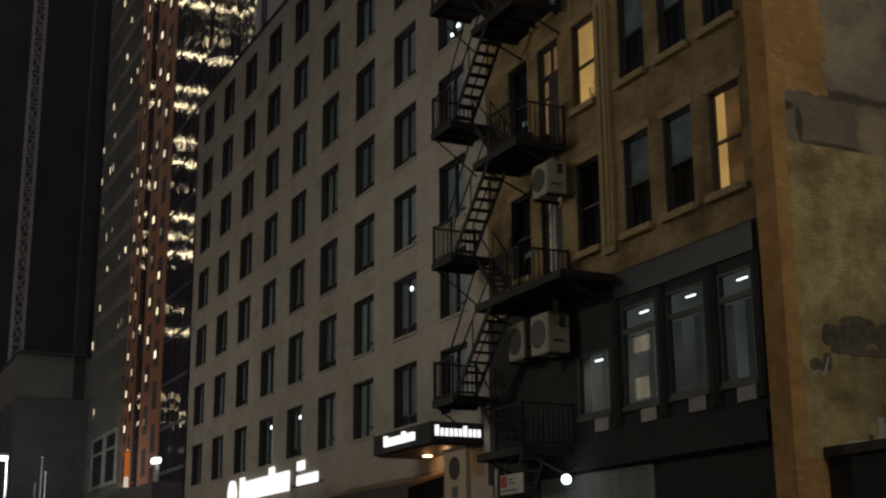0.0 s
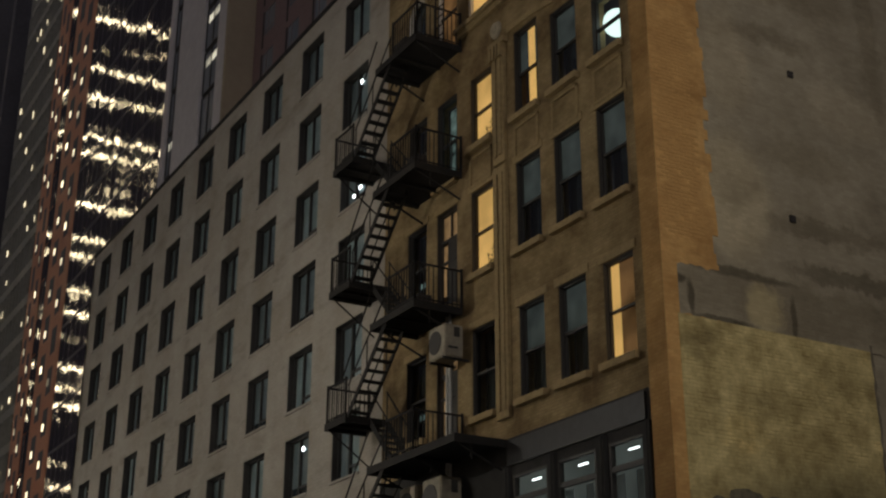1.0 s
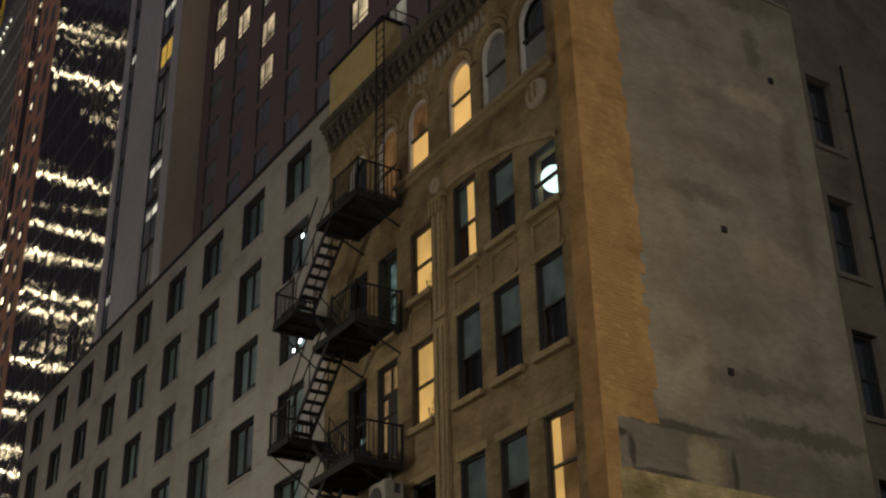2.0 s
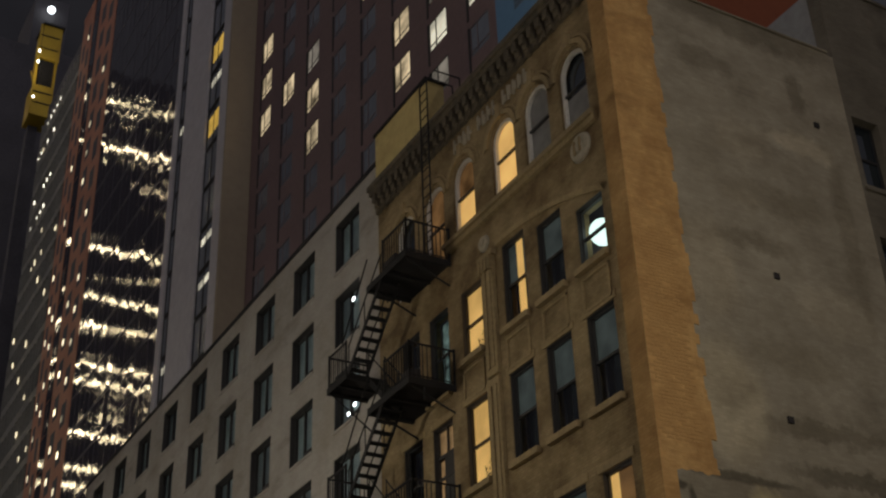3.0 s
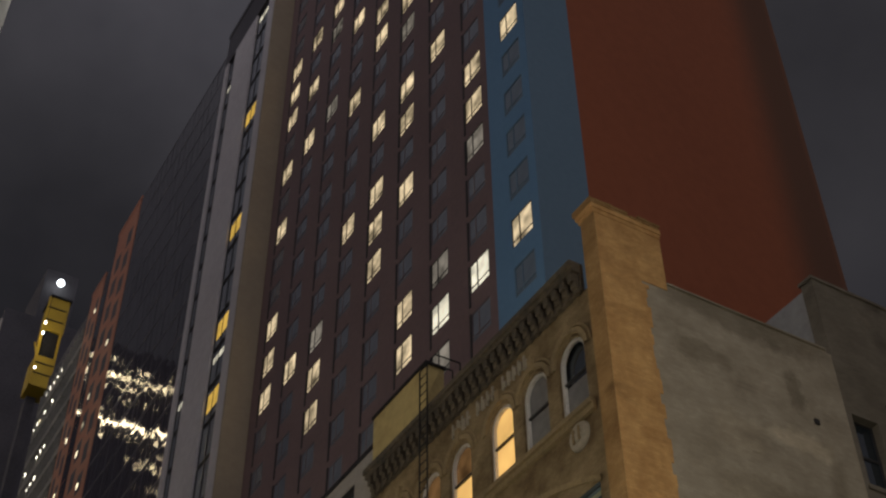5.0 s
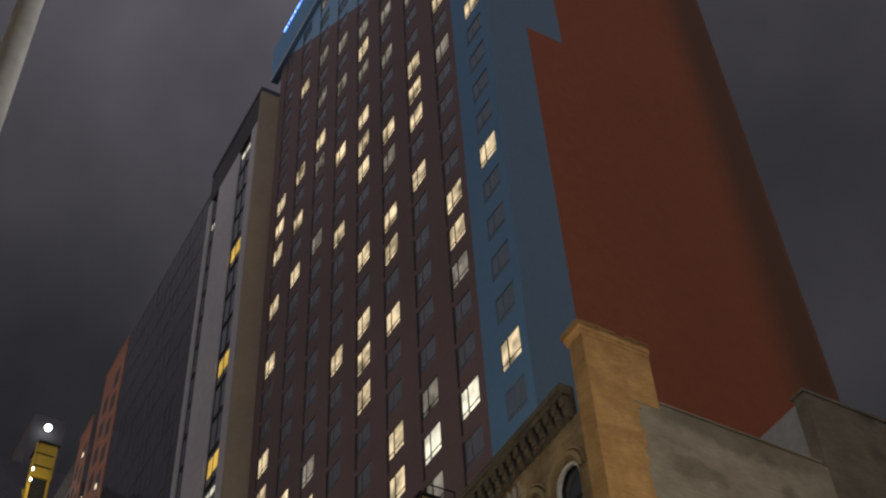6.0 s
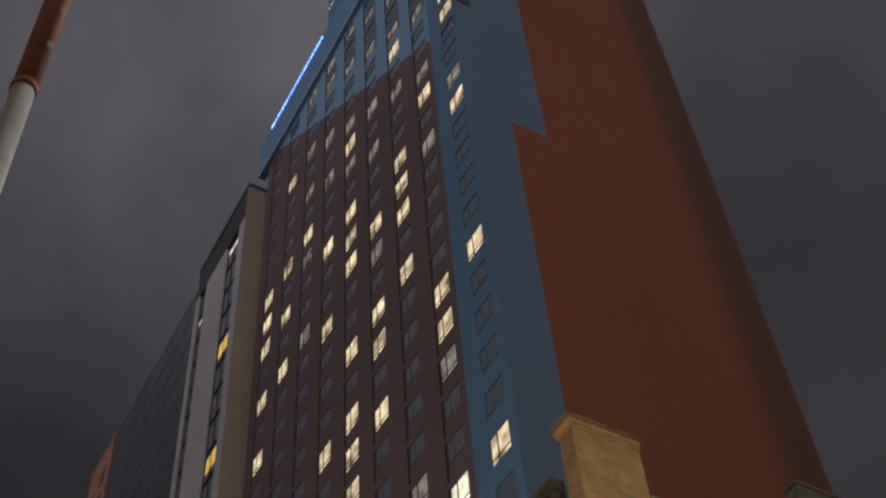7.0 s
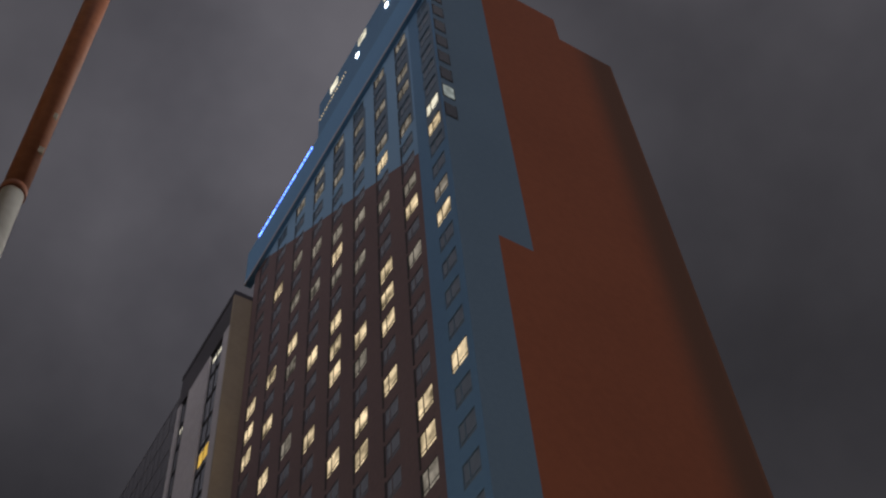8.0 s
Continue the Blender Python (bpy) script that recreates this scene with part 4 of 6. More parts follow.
cold_lamp = bmesh.new()
bmesh.ops.create_uvsphere(cold_lamp, u_segments=16, v_segments=10, radius=0.34, matrix=Matrix.Translation((0.34, 0.40, 1.02)))
cold_mesh = to_mesh("globe_lamp", cold_lamp, M["cold"])
meshes = {}
bm = bmesh.new()
rp = random.Random(2)
for i in range(46):
    c = Vector((0.72 + rp.gauss(0, 0.13), 0.072, 0.12 + abs(rp.gauss(0, 0.26))))
    w1, a1 = rp.uniform(0.03, 0.06), rp.uniform(0, 3.14)
    u = Vector((math.cos(a1), 0.05, math.sin(a1))) * w1 * 1.6
    v = Vector((-math.sin(a1), 0.05, math.cos(a1))) * w1 * 0.6
    bm.faces.new([bm.verts.new(c + q) for q in (u, v, -u, -v)])
plant_mesh = to_mesh("house_plant", bm, M["leaf"])


def loft_window(x, foot, top, look_of):
    """A sash window in the loft's front: the frame, its panes and what hangs behind them."""
    h = round(top - foot, 2)
    if h not in meshes:
        meshes[h] = (sash(FW, h, "sash_frame"), sheet_mesh("sash_pane", 0.04, FW - 0.04, 0.04, h - 0.04, 0.06, M["clear"]),
                     sheet_mesh("sash_back", 0.03, FW - 0.03, 0.03, h - 0.03, 0.7 if abs(h - 1.65) < 0.01 else 0.32, M["pane"]),
                     blind(FW, h, h * 0.5, h - 0.06, M["shade"]), blind(FW, h, 0.06, h - 0.06, M["warm"]),
                     blind(FW, h, 0.06, h - 0.06, M["warm_dim"]), sheet_mesh("side_glow", 0.06, 0.34, 0.06, h - 0.06, 0.075, M["warm"]),
                     sheet_mesh("mid_glow", 0.42, 0.72, 0.06, h - 0.06, 0.085, M["warm"]), shade_lining_mesh(FW, h, 0.09, M["frame"]))
    f, p, back, shade, warm, dim, side, mid, _ = meshes[h]
    w = put("window", f, loft, (x, STREET + 0.11, foot))
    put("pane", p, w).visible_shadow = False
    put("back_pane", back, w)
    if look_of == "warm":
        put("lit_blind", warm, w, label="warm lit window blind")
        put("house_plant", plant_mesh, w, label="dark house plant against the blind")
    elif look_of == "shade":
        put("blind", shade, w, label="grey-green half-drawn blind")
    elif look_of == "side":
        put("blind", dim, w, label="dim warm curtain")
        put("lit_blind", side, w)
    elif look_of == "mid":
        put("blind", shade, w)
        put("lit_blind", mid, w)
    elif look_of == "cold":
        put("globe_lamp", cold_mesh, w, label="bright white globe lamp")
        put("room_wall", sheet_mesh("room_wall", 0.06, FW - 0.06, 0.5, h - 0.06, 0.66, M["cold_room"]), w, label="cool lit wall of the room")
    elif look_of == "dim":
        put("lit_blind", dim, w)
    elif look_of == "door":
        # a balcony door: a lit transom light in two panes over a dark leaf beside a lit strip
        for u, v in ((0.07, 0.5), (0.56, FW - 0.07)):
            put("transom_light", sheet_mesh("transom_light", u, v, h * 0.74, h - 0.07, 0.085, M["amber_dim"]), w)
        put("side_light", sheet_mesh("side_light", 0.07, 0.3, 0.5, h * 0.68, 0.085, M["amber_dim"]), w)
        part_in = boxes((0.34, FW - 0.06, 0.04, 0.09, 0.05, h * 0.7), (0.05, FW - 0.05, 0.03, 0.095, h * 0.7, h * 0.735), (0.5, 0.56, 0.03, 0.095, h * 0.735, h - 0.055))
        put("door_leaf", to_mesh("door_leaf", part_in, M["frame"]), w, label="dark balcony door leaf")
    elif look_of == "cool":
        put("room_wall", sheet_mesh("room_wall", 0.06, FW - 0.06, 0.06, h - 0.06, 0.3, M["cool_room"]), w, label="cool lit cluttered room")
    elif look_of == "specks":
        for u in (0.42, 0.58, 0.74):
            put("room_light", to_mesh("room_light", boxes((u, u + 0.1, 0.085, 0.09, 0.62, 0.76)), M["cold_room"]), w)
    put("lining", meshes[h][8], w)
    s = boxes((-0.09, FW + 0.09, -0.27, 0.05, -0.16, -0.001))
    put("sill", to_mesh("sill", s, M["stone"]), w)
    return w


LOOKS = [["specks", "door", "dark", "shade", "shade", "side"], ["specks", "door", "warm", "shade", "shade", "shade"], ["specks", "cool", "warm", "mid", "shade", "cold"]]
for n, (a, b, foot, top) in enumerate(holes):
    loft_window(a, foot, top, LOOKS[n // 6][n % 6])
    if n // 6 < 2:
        part("lintel", boxes((a - 0.12, b + 0.12, STREET - 0.03, STREET + 0.02, top, top + 0.2)), M["stone"], loft)

arch_looks = ["dark", "dim", "warmhalf", "warm", "shade", "half"]
for (a, b, c, d), kind_of in zip(arches, arch_looks):
    bm = bmesh.new()
    r, cx = (b - a) / 2, (a + b) / 2
    n = 12
    rim = []
    for rr, yy in ((r, 0), (r - 0.09, 0), (r - 0.09, 0.1)):
        rim.append([(cx - rr, yy, c)] + [(cx - rr * math.cos(math.pi * i / n), yy, d + rr * math.sin(math.pi * i / n)) for i in range(n + 1)] + [(cx + rr, yy, c)])
    ring = [[bm.verts.new((p[0], STREET + 0.07 + p[1], p[2])) for p in row] for row in rim]
    for u, v in ((0, 1), (1, 2)):
        for i in range(len(ring[0]) - 1):
            bm.faces.new((ring[u][i], ring[u][i + 1], ring[v][i + 1], ring[v][i]))
    box(bm, a, b, STREET + 0.07, STREET + 0.17, c, c + 0.07)
    w = part("arched_window", bm, M["white"], loft, "arched window with a worn white frame")
    part("rail", boxes((a + 0.05, b - 0.05, STREET + 0.09, STREET + 0.16, (c + d) / 2 + 0.25, (c + d) / 2 + 0.31)), M["frame"], w)

    def arch_sheet(z0, z1, y, mat, name, label=""):
        bm = bmesh.new()
        pts = [(a, z0), (b, z0)]
        if z1 > d:
            pts += [(cx + r * math.cos(math.pi * i / n), d + r * math.sin(math.pi * i / n)) for i in range(n + 1)]
        else:
            pts += [(b, z1), (a, z1)]
        lo = [bm.verts.new((p, y, q)) for p, q in pts]
        hi = [bm.verts.new((p, y + 0.015, q)) for p, q in pts]
        bm.faces.new(lo)
        bm.faces.new(hi[::-1])
        for i in range(len(pts)):
            bm.faces.new((lo[i], lo[(i + 1) % len(pts)], hi[(i + 1) % len(pts)], hi[i]))
        part(name, bm, mat, w, label)

    arch_sheet(c, 99, STREET + 0.24, M["pane"], "pane")
    mid = (c + d) / 2 + 0.28
    if kind_of == "warm":
        arch_sheet(c + 0.05, 99, STREET + 0.17, M["warm"], "lit_blind", "warm lit blind")
    elif kind_of == "warmhalf":
        arch_sheet(c + 0.05, mid, STREET + 0.17, M["warm"], "lit_blind", "warm lit blind")
        arch_sheet(mid, 99, STREET + 0.17, M["warm_dim"], "upper_blind")
    elif kind_of == "half":
        arch_sheet(c + 0.05, mid - 0.1, STREET + 0.17, M["grey_shade"], "blind")
    elif kind_of in ("shade", "dim"):
        arch_sheet(c + 0.05, 99, STREET + 0.17, M["grey_shade" if kind_of == "shade" else "warm_dim"], "blind")
    # raised moulding round the arch
    bm = bmesh.new()
    for r0, r1, out in ((r + 0.1, r + 0.24, 0.09), (r + 0.3, r + 0.37, 0.05)):
        arcs = [[bm.verts.new((cx - q * math.cos(math.pi * i / n), yy, d + q * math.sin(math.pi * i / n))) for i in range(n + 1)] for q, yy in ((r0, STREET + 0.01), (r0, STREET - out), (r1, STREET - out), (r1, STREET + 0.01))]
        for u in range(3):
            for i in range(n):
                bm.faces.new((arcs[u][i], arcs[u][i + 1], arcs[u + 1][i + 1], arcs[u + 1][i]))
    box(bm, cx - 0.1, cx + 0.1, STREET - 0.13, STREET + 0.01, d + r + 0.06, d + r + 0.5)
    part("arch_moulding", bm, M["stone"], loft)

# string courses, pilasters, panels
part_each("string_course", ((-27.95, LX1 - 0.9, STREET - 0.12, STREET, 20.62, 20.78), (-27.95, LX1 - 0.9, STREET - 0.2, STREET, 20.78, 20.92)), M["stone"], loft)
for z0, z1 in ((9.35, 15.9), (16.0, 19.4)):
    part("pilaster", boxes((-26.1, -25.55, STREET - 0.1, STREET + 0.01, z0, z1), (-26.0, -25.88, STREET - 0.14, STREET - 0.09, z0 + 0.2, z1 - 0.2), (-25.77, -25.65, STREET - 0.14, STREET - 0.09, z0 + 0.2, z1 - 0.2)), M["stone"], loft)
part("pilaster_capital", boxes((-26.2, -25.45, STREET - 0.16, STREET + 0.01, 19.4, 19.55), *[(-26.12 + 0.16 * i, -26.02 + 0.16 * i, STREET - 0.2, STREET, 19.0, 19.4) for i in range(4)]), M["stone"], loft)
for z0, z1 in ((15.85, 16.75), (12.1, 13.2)):
    for x in (-27.36, -25.2, -23.55, -21.85):
        if z0 < 13 and x != -25.2:
            continue
        rows = [(x, x + 1.08, STREET - 0.05, STREET + 0.01, z0, z0 + 0.07), (x, x + 1.08, STREET - 0.05, STREET + 0.01, z1 - 0.07, z1), (x, x + 0.07, STREET - 0.05, STREET + 0.01, z0, z1), (x + 1.01, x + 1.08, STREET - 0.05, STREET + 0.01, z0, z1)]
        if z0 > 13:
            part("panel_moulding", boxes(*rows), M["stone"], loft)
# the flat arch over the three bays
bm = bmesh.new()
last = None
for i in range(17):
    x = -25.4 + 4.75 * i / 16
    z = 19.66 - 0.045 * (x + 25.3) ** 2
    cur = [bm.verts.new((x, yy, zz)) for yy, zz in ((STREET + 0.01, z - 0.06), (STREET - 0.06, z - 0.06), (STREET - 0.09, z + 0.07), (STREET + 0.01, z + 0.07))]
    if last:
        for u in range(3):
            bm.faces.new((last[u], cur[u], cur[u + 1], last[u + 1]))
    last = cur
part("flat_arch_moulding", bm, M["stone"], loft)
for x, z in ((-21.35, 20.25), (-26.0, 20.0)):
    bm = bmesh.new()
    rod(bm, (x, STREET + 0.01, z), (x, STREET - 0.08, z), 0.42 if x > -23 else 0.26, 0.36 if x > -23 else 0.2, 20)
    rod(bm, (x, STREET - 0.07, z), (x, STREET - 0.12, z), 0.2 if x > -23 else 0.12, 0.12, 12)
    part("medallion", bm, M["letter"], loft, "round carved stone medallion")
    if x > -23:
        bm = boxes((x - 0.16, x - 0.09, STREET - 0.145, STREET - 0.1, z - 0.2, z + 0.2), (x + 0.07, x + 0.13, STREET - 0.145, STREET - 0.1, z - 0.16, z + 0.22))
        part("medallion_relief", bm, M["stone"], loft)

# cornice with brackets, frieze with lettering that cannot be read
part_each("cornice", ((LX0, LX1 - 0.9, STREET - 0.34, STREET + 0.02, 25.0, 25.14), (LX0, LX1 - 0.9, STREET - 0.42, STREET + 0.02, 25.14, 25.32), (LX0, LX1 - 0.9, STREET - 0.1, STREET + 0.02, 24.4, 25.0)), M["cornice"], loft, "dark weathered cornice")
br = to_mesh("bracket", boxes((0, 0.19, -0.31, 0.0, 0.28, 0.58), (0, 0.19, -0.22, 0.0, 0.1, 0.28), (0.02, 0.17, -0.15, 0.0, -0.05, 0.1)), M["cornice"])
for i in range(30):
    put("bracket", br, loft, (-32.05 + 0.385 * i, STREET, 24.42))
rl = random.Random(9)
for i in range(15):
    x = -27.3 + 0.27 * i
    if i in (4, 9):
        continue
    part("letter_bar", boxes((x, x + 0.07, STREET - 0.05, STREET + 0.005, 23.72, 24.2), (x + 0.07, x + 0.17, STREET - 0.04, STREET + 0.005, 23.72 + 0.2 * rl.random(), 23.95 + 0.2 * rl.random())), M["letter"], loft)
part("parapet_box", boxes((LX0 + 0.05, -28.7, STREET - 0.1, STREET + 0.55, 25.32, 27.4)), M["ochre"], loft, "plain ochre rendered parapet box")
part("box_coping", boxes((LX0, -28.62, STREET - 0.16, STREET + 0.6, 27.4, 27.5)), M["iron"], loft)

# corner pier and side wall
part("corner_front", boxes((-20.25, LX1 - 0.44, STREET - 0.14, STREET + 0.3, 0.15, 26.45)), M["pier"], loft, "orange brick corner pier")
# same brick as the return, coloured darker for the street side's weaker light
part("corner_face", boxes((-20.26, LX1 + 0.019, STREET - 0.165, STREET - 0.141, 0.15, 26.44)), M["pier_face"], loft, "street face of the corner pier, its shade in a darker brick colour")
rq = random.Random(5)
bm = boxes((LX1 - 0.44, LX1 + 0.02, STREET - 0.14, 17.9, 0.15, 24.6), (LX1 - 0.44, LX1 + 0.02, STREET - 0.14, 18.75, 24.6, 26.45))
z = 0.5
while z < 24.4:
    h = rq.choice((0.25, 0.33, 0.42))
    box(bm, LX1 - 0.3, LX1 + 0.022, 17.9, 17.93 + rq.uniform(0.02, 0.22), z, min(z + h, 24.5))
    z += h
part("corner_return", bm, M["pier"], loft, "toothed orange brick return of the corner pier")
part_each("pier_cap", ((-20.4, LX1 + 0.06, STREET - 0.22, 18.79, 26.6, 26.76), (-20.34, LX1 + 0.035, STREET - 0.18, 18.77, 26.45, 26.6)), M["pier"], loft, "corbelled brick pier cap")
rc = random.Random(8)
for row in range(2):
    y = STREET - 0.26
    while y < 18.7:
        wd = rc.choice((0.2, 0.23, 0.31))
        if row == 0 or rc.random() < 0.72:
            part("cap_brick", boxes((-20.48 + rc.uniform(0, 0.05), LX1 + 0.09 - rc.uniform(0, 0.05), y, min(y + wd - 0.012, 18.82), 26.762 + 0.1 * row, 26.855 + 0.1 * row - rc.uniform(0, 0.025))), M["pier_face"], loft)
        y += wd
bm = bmesh.new()


def side_wall(bm, x, y0, y1, z0, z1, holes, depth):
    """As front_wall, but facing +x; holes are (y0, y1, z0, z1)."""
    tmp = front_wall(bmesh.new(), 0, y0, y1, z0, z1, holes, depth)
    table = {v: bm.verts.new((x - v.co.y, v.co.x, v.co.z)) for v in tmp.verts}
    for f in tmp.faces:
        bm.faces.new([table[v] for v in f.verts])
    tmp.free()
    return bm


side_holes = [(24.75, 25.75, z, z + 2.3) for z in (5.1, 8.95, 12.8, 16.65, 20.5)]
side_wall(bm, LX1, 17.9, 24.55, 0.15, 24.75, [], 0.3)
part("side_wall", bm, M["stucco_lot"], loft, "stained grey rendered side wall")
part("rear_side_wall", side_wall(bmesh.new(), LX1, 24.55, 33.0, 0.15, 27.6, side_holes, 0.35), M["rear_brick"], loft, "dark brick side wall of the rear block")
part("side_parapet", boxes((LX1 - 0.45, LX1 - 0.002, 18.75, 24.39, 24.752, 24.8), (LX1 - 0.5, LX1 + 0.05, 18.76, 24.34, 24.8, 24.86)), M["stucco_lot"], loft)
part("rear_parapet", boxes((LX1 - 0.45, LX1 + 0.01, 24.562, 24.9, 24.2, 27.598), (LX1 - 0.5, LX1 + 0.06, 24.5, 33, 27.6, 27.7)), M["rear_brick"], loft)
side_f = frame_mesh("side_frame", 1.0, 2.3, [(0.05, 0.95, 1.1, 1.17)], M["frame"], 0.06, 0.1)
side_p = sheet_mesh("side_pane", 0.04, 0.96, 0.04, 2.26, 0.05, M["pane"])
for a, b, c, d in side_holes:
    w = put("side_window", side_f, loft, (LX1 - 0.25, a, c), turn=math.pi / 2)
    put("pane", side_p, w)
    put("sill", to_mesh("side_sill", boxes((-0.1, 1.1, -0.32, 0.0, -0.14, -0.001)), M["rear_brick"]), w)

bm = bmesh.new()
rod(bm, (LX1 + 0.1, 26.2, 0.2), (LX1 + 0.1, 26.2, 23.5), 0.035, 0.035, 10)
for z in (6, 10, 14, 18, 22):
    box(bm, LX1 - 0.005, LX1 + 0.12, 26.16, 26.24, z, z + 0.06)
part("drainpipe", bm, M["iron"], loft, "dark iron drainpipe down the rear wall")
# ghost of the house that stood on the lot: washed brick, tarred roof line, patches
part("ghost_wall", boxes((LX1 - 0.01, LX1 + 0.03, 16.9, 22.35, 4.0, 10.25)), M["ghost"], loft, "yellow-washed rough brick of the former party wall")

def ragged(name, line, wide, mat, label="", at=0.03, rough=0.6, seed=1.0):
    """A ragged stain on the side wall along a line of (y, z) places."""
    bm = bmesh.new()
    for (ya, za), (yb, zb) in zip(line, line[1:]):
        run = math.hypot(yb - ya, zb - za)
        ny, nz = -(zb - za) / run, (yb - ya) / run
        steps = max(3, int(run / 0.06))
        old = None
        for i in range(steps + 1):
            u = i / steps
            y, z = ya + (yb - ya) * u, za + (zb - za) * u
            p = wide * (0.5 + rough * noise.noise(Vector((y * 5.1, z * 5.1, seed)))) + 0.006
            q = wide * (0.5 + rough * noise.noise(Vector((y * 4.3, z * 4.3, seed + 9.0)))) + 0.006
            cur = (bm.verts.new((LX1 + at, y + ny * p, z + nz * p)), bm.verts.new((LX1 + at, y - ny * q, z - nz * q)))
            if old:
                bm.faces.new((old[0], cur[0], cur[1], old[1]))
            old = cur
    return part(name, bm, mat, loft, label)


ragged("soot_band", [(16.95, 10.8), (24.4, 10.8)], 1.12, M["stucco_lot"], "stained render along the old roof line", 0.024, 0.08)
ragged("ghost_edge", [(22.36, 10.4), (22.37, 8.5), (22.35, 6.0), (22.36, 4.0)], 0.07, M["tar"], "dark joint where the old house ended", 0.034, 0.7, 7.0)
part_each("wall_anchor", ([(LX1, LX1 + 0.05, y, y + 0.16, z, z + 0.16) for y, z in ((20.3, 12.95), (20.7, 16.7), (23.2, 21.9))]), M["crack"], loft)

# second storey: dark metal front with wide windows, then the shop front
wins2 = [(-27.5, -26.05, 5.66, 7.15), (-25.5, -24.1, 5.66, 7.95), (-23.72, -22.3, 5.66, 7.95), (-21.85, -20.66, 5.66, 7.95)]
part("metal_front", front_wall(bmesh.new(), STREET - 0.04, LX0, -20.46, 5.0, 8.85, wins2, 0.2), M["brown"], loft, "dark brown metal second-storey front")
for a, b, c, d in wins2:
    w_, h_ = b - a, d - c
    f = frame_mesh("wide_frame", w_, h_, [(0.05, w_ - 0.05, h_ - 0.62, h_ - 0.5)] if h_ > 2 else [], M["frame"], 0.06, 0.1)
    w = put("wide_window", f, loft, (a, STREET - 0.05, c))
    put("pane", sheet_mesh("wide_pane", 0.05, w_ - 0.05, 0.05, h_ - 0.05, 0.05, M["clear"]), w).visible_shadow = False
    put("room_back", sheet_mesh("room_back", 0.02, w_ - 0.02, 0.02, h_ - 0.02, 0.16, M["office"]), w, label="dimly lit office behind")
    for u, v in ((0.08, 0.3), (0.62, 0.8)):
        put("curtain", drape(w_ * u, w_ * v, 0.06, h_ - 0.66 if h_ > 2 else h_ - 0.06, 8, M["curtain_grey"]), w)
    # a glowing bar put in for a lamp's reflection in the pane
    put("tube_lamp", to_mesh("tube_lamp", boxes((w_ * 0.45, w_ * 0.45 + 0.34, 0.1, 0.12, h_ - 0.22, h_ - 0.2)), M["lampglow"]), w)
    if a == -25.5:
        put("lit_board", sheet_mesh("lit_board", 0.3, 0.85, 0.15, 0.62, 0.12, M["boardglow"]), w)
        put("lit_board", sheet_mesh("lit_board", 0.3, 0.95, 1.2, 1.55, 0.12, M["boardglow"]), w)
    part("window_fan", boxes((b - 0.7, b - 0.1, STREET - 0.08, STREET - 0.04, c - 0.42, c - 0.12)), M["paving"], loft, "pale panel under the window")
part("sign_band", boxes((-25.7, -20.55, STREET - 0.09, STREET - 0.042, 8.2, 8.78)), M["signband"], loft, "blank dark sign board over the wide windows")
for x in (-25.82, -23.98, -22.14, -20.62):
    part("post", boxes((x, x + 0.24, STREET - 0.14, STREET - 0.042, 5.25, 8.15), (x + 0.07, x + 0.17, STREET - 0.17, STREET - 0.14, 5.25, 8.15)), M["brown"], loft, "dark metal post between the wide windows")
part_each("window_ledge", [(a - 0.05, b + 0.05, STREET - 0.1, STREET - 0.042, c - 0.12, c - 0.01) for a, b, c, d in wins2], M["frame"], loft)
bm = bmesh.new()
for x in (-28.35, -28.2):
    rod(bm, (x, 16.55, 8.2), (x, 16.55, 12.6), 0.04, 0.04, 8)
part("pipe", bm, M["metal"], loft, "pale pipes running up behind the condensers")
part("shop_front", boxes((LX0, -20.46, STREET + 0.1, STREET + 0.5, 0.15, 4.4)), M["brown"], loft, "dark shop front")
part("shop_fascia", boxes((LX0, -20.46, STREET - 0.12, STREET + 0.5, 4.4, 5.0)), M["brown"], loft)

# rough bricks: of the pier's return each one, of the washed party wall and the render what stands proud
def rough_bricks(y0, y1, z0, z1, step, chance, out, at):
    """The corners and faces of bricks standing out of a wall that faces +x."""
    vs, fs = [], []
    z, course = z0, 0
    while z < z1 - 0.07:
        y = y0 - (step / 2 if course % 2 else 0)
        while y < y1 - 0.05:
            a, b = max(y, y0), min(y + step - 0.012, y1)
            if rb.random() < chance(y, z) and b - a > 0.03:
                d = at + rb.uniform(0.15, 1.0) * out
                k = len(vs)
                g = out * 0.25
                vs += [(at, a, z), (at, b, z), (at, b, z + 0.068), (at, a, z + 0.068), (d, a + 0.006, z + 0.006), (d + rb.uniform(-g, g), b - 0.006, z + 0.006), (d, b - 0.006, z + 0.062), (d + rb.uniform(-g, g), a + 0.006, z + 0.062)]
                fs += [(k + 4, k + 5, k + 6, k + 7)] + [(k + i, k + (i + 1) % 4, k + 4 + (i + 1) % 4, k + 4 + i) for i in range(4)]
            y += step
        z += 0.08
        course += 1
    return vs, fs


def brick_sheet(name, vs, fs, mat, label):
    me = bpy.data.meshes.new(name)
    me.from_pydata(vs, [], fs)
    me.materials.append(mat)
    return tagged(put(name, me, loft, label=label), kind="stuff")


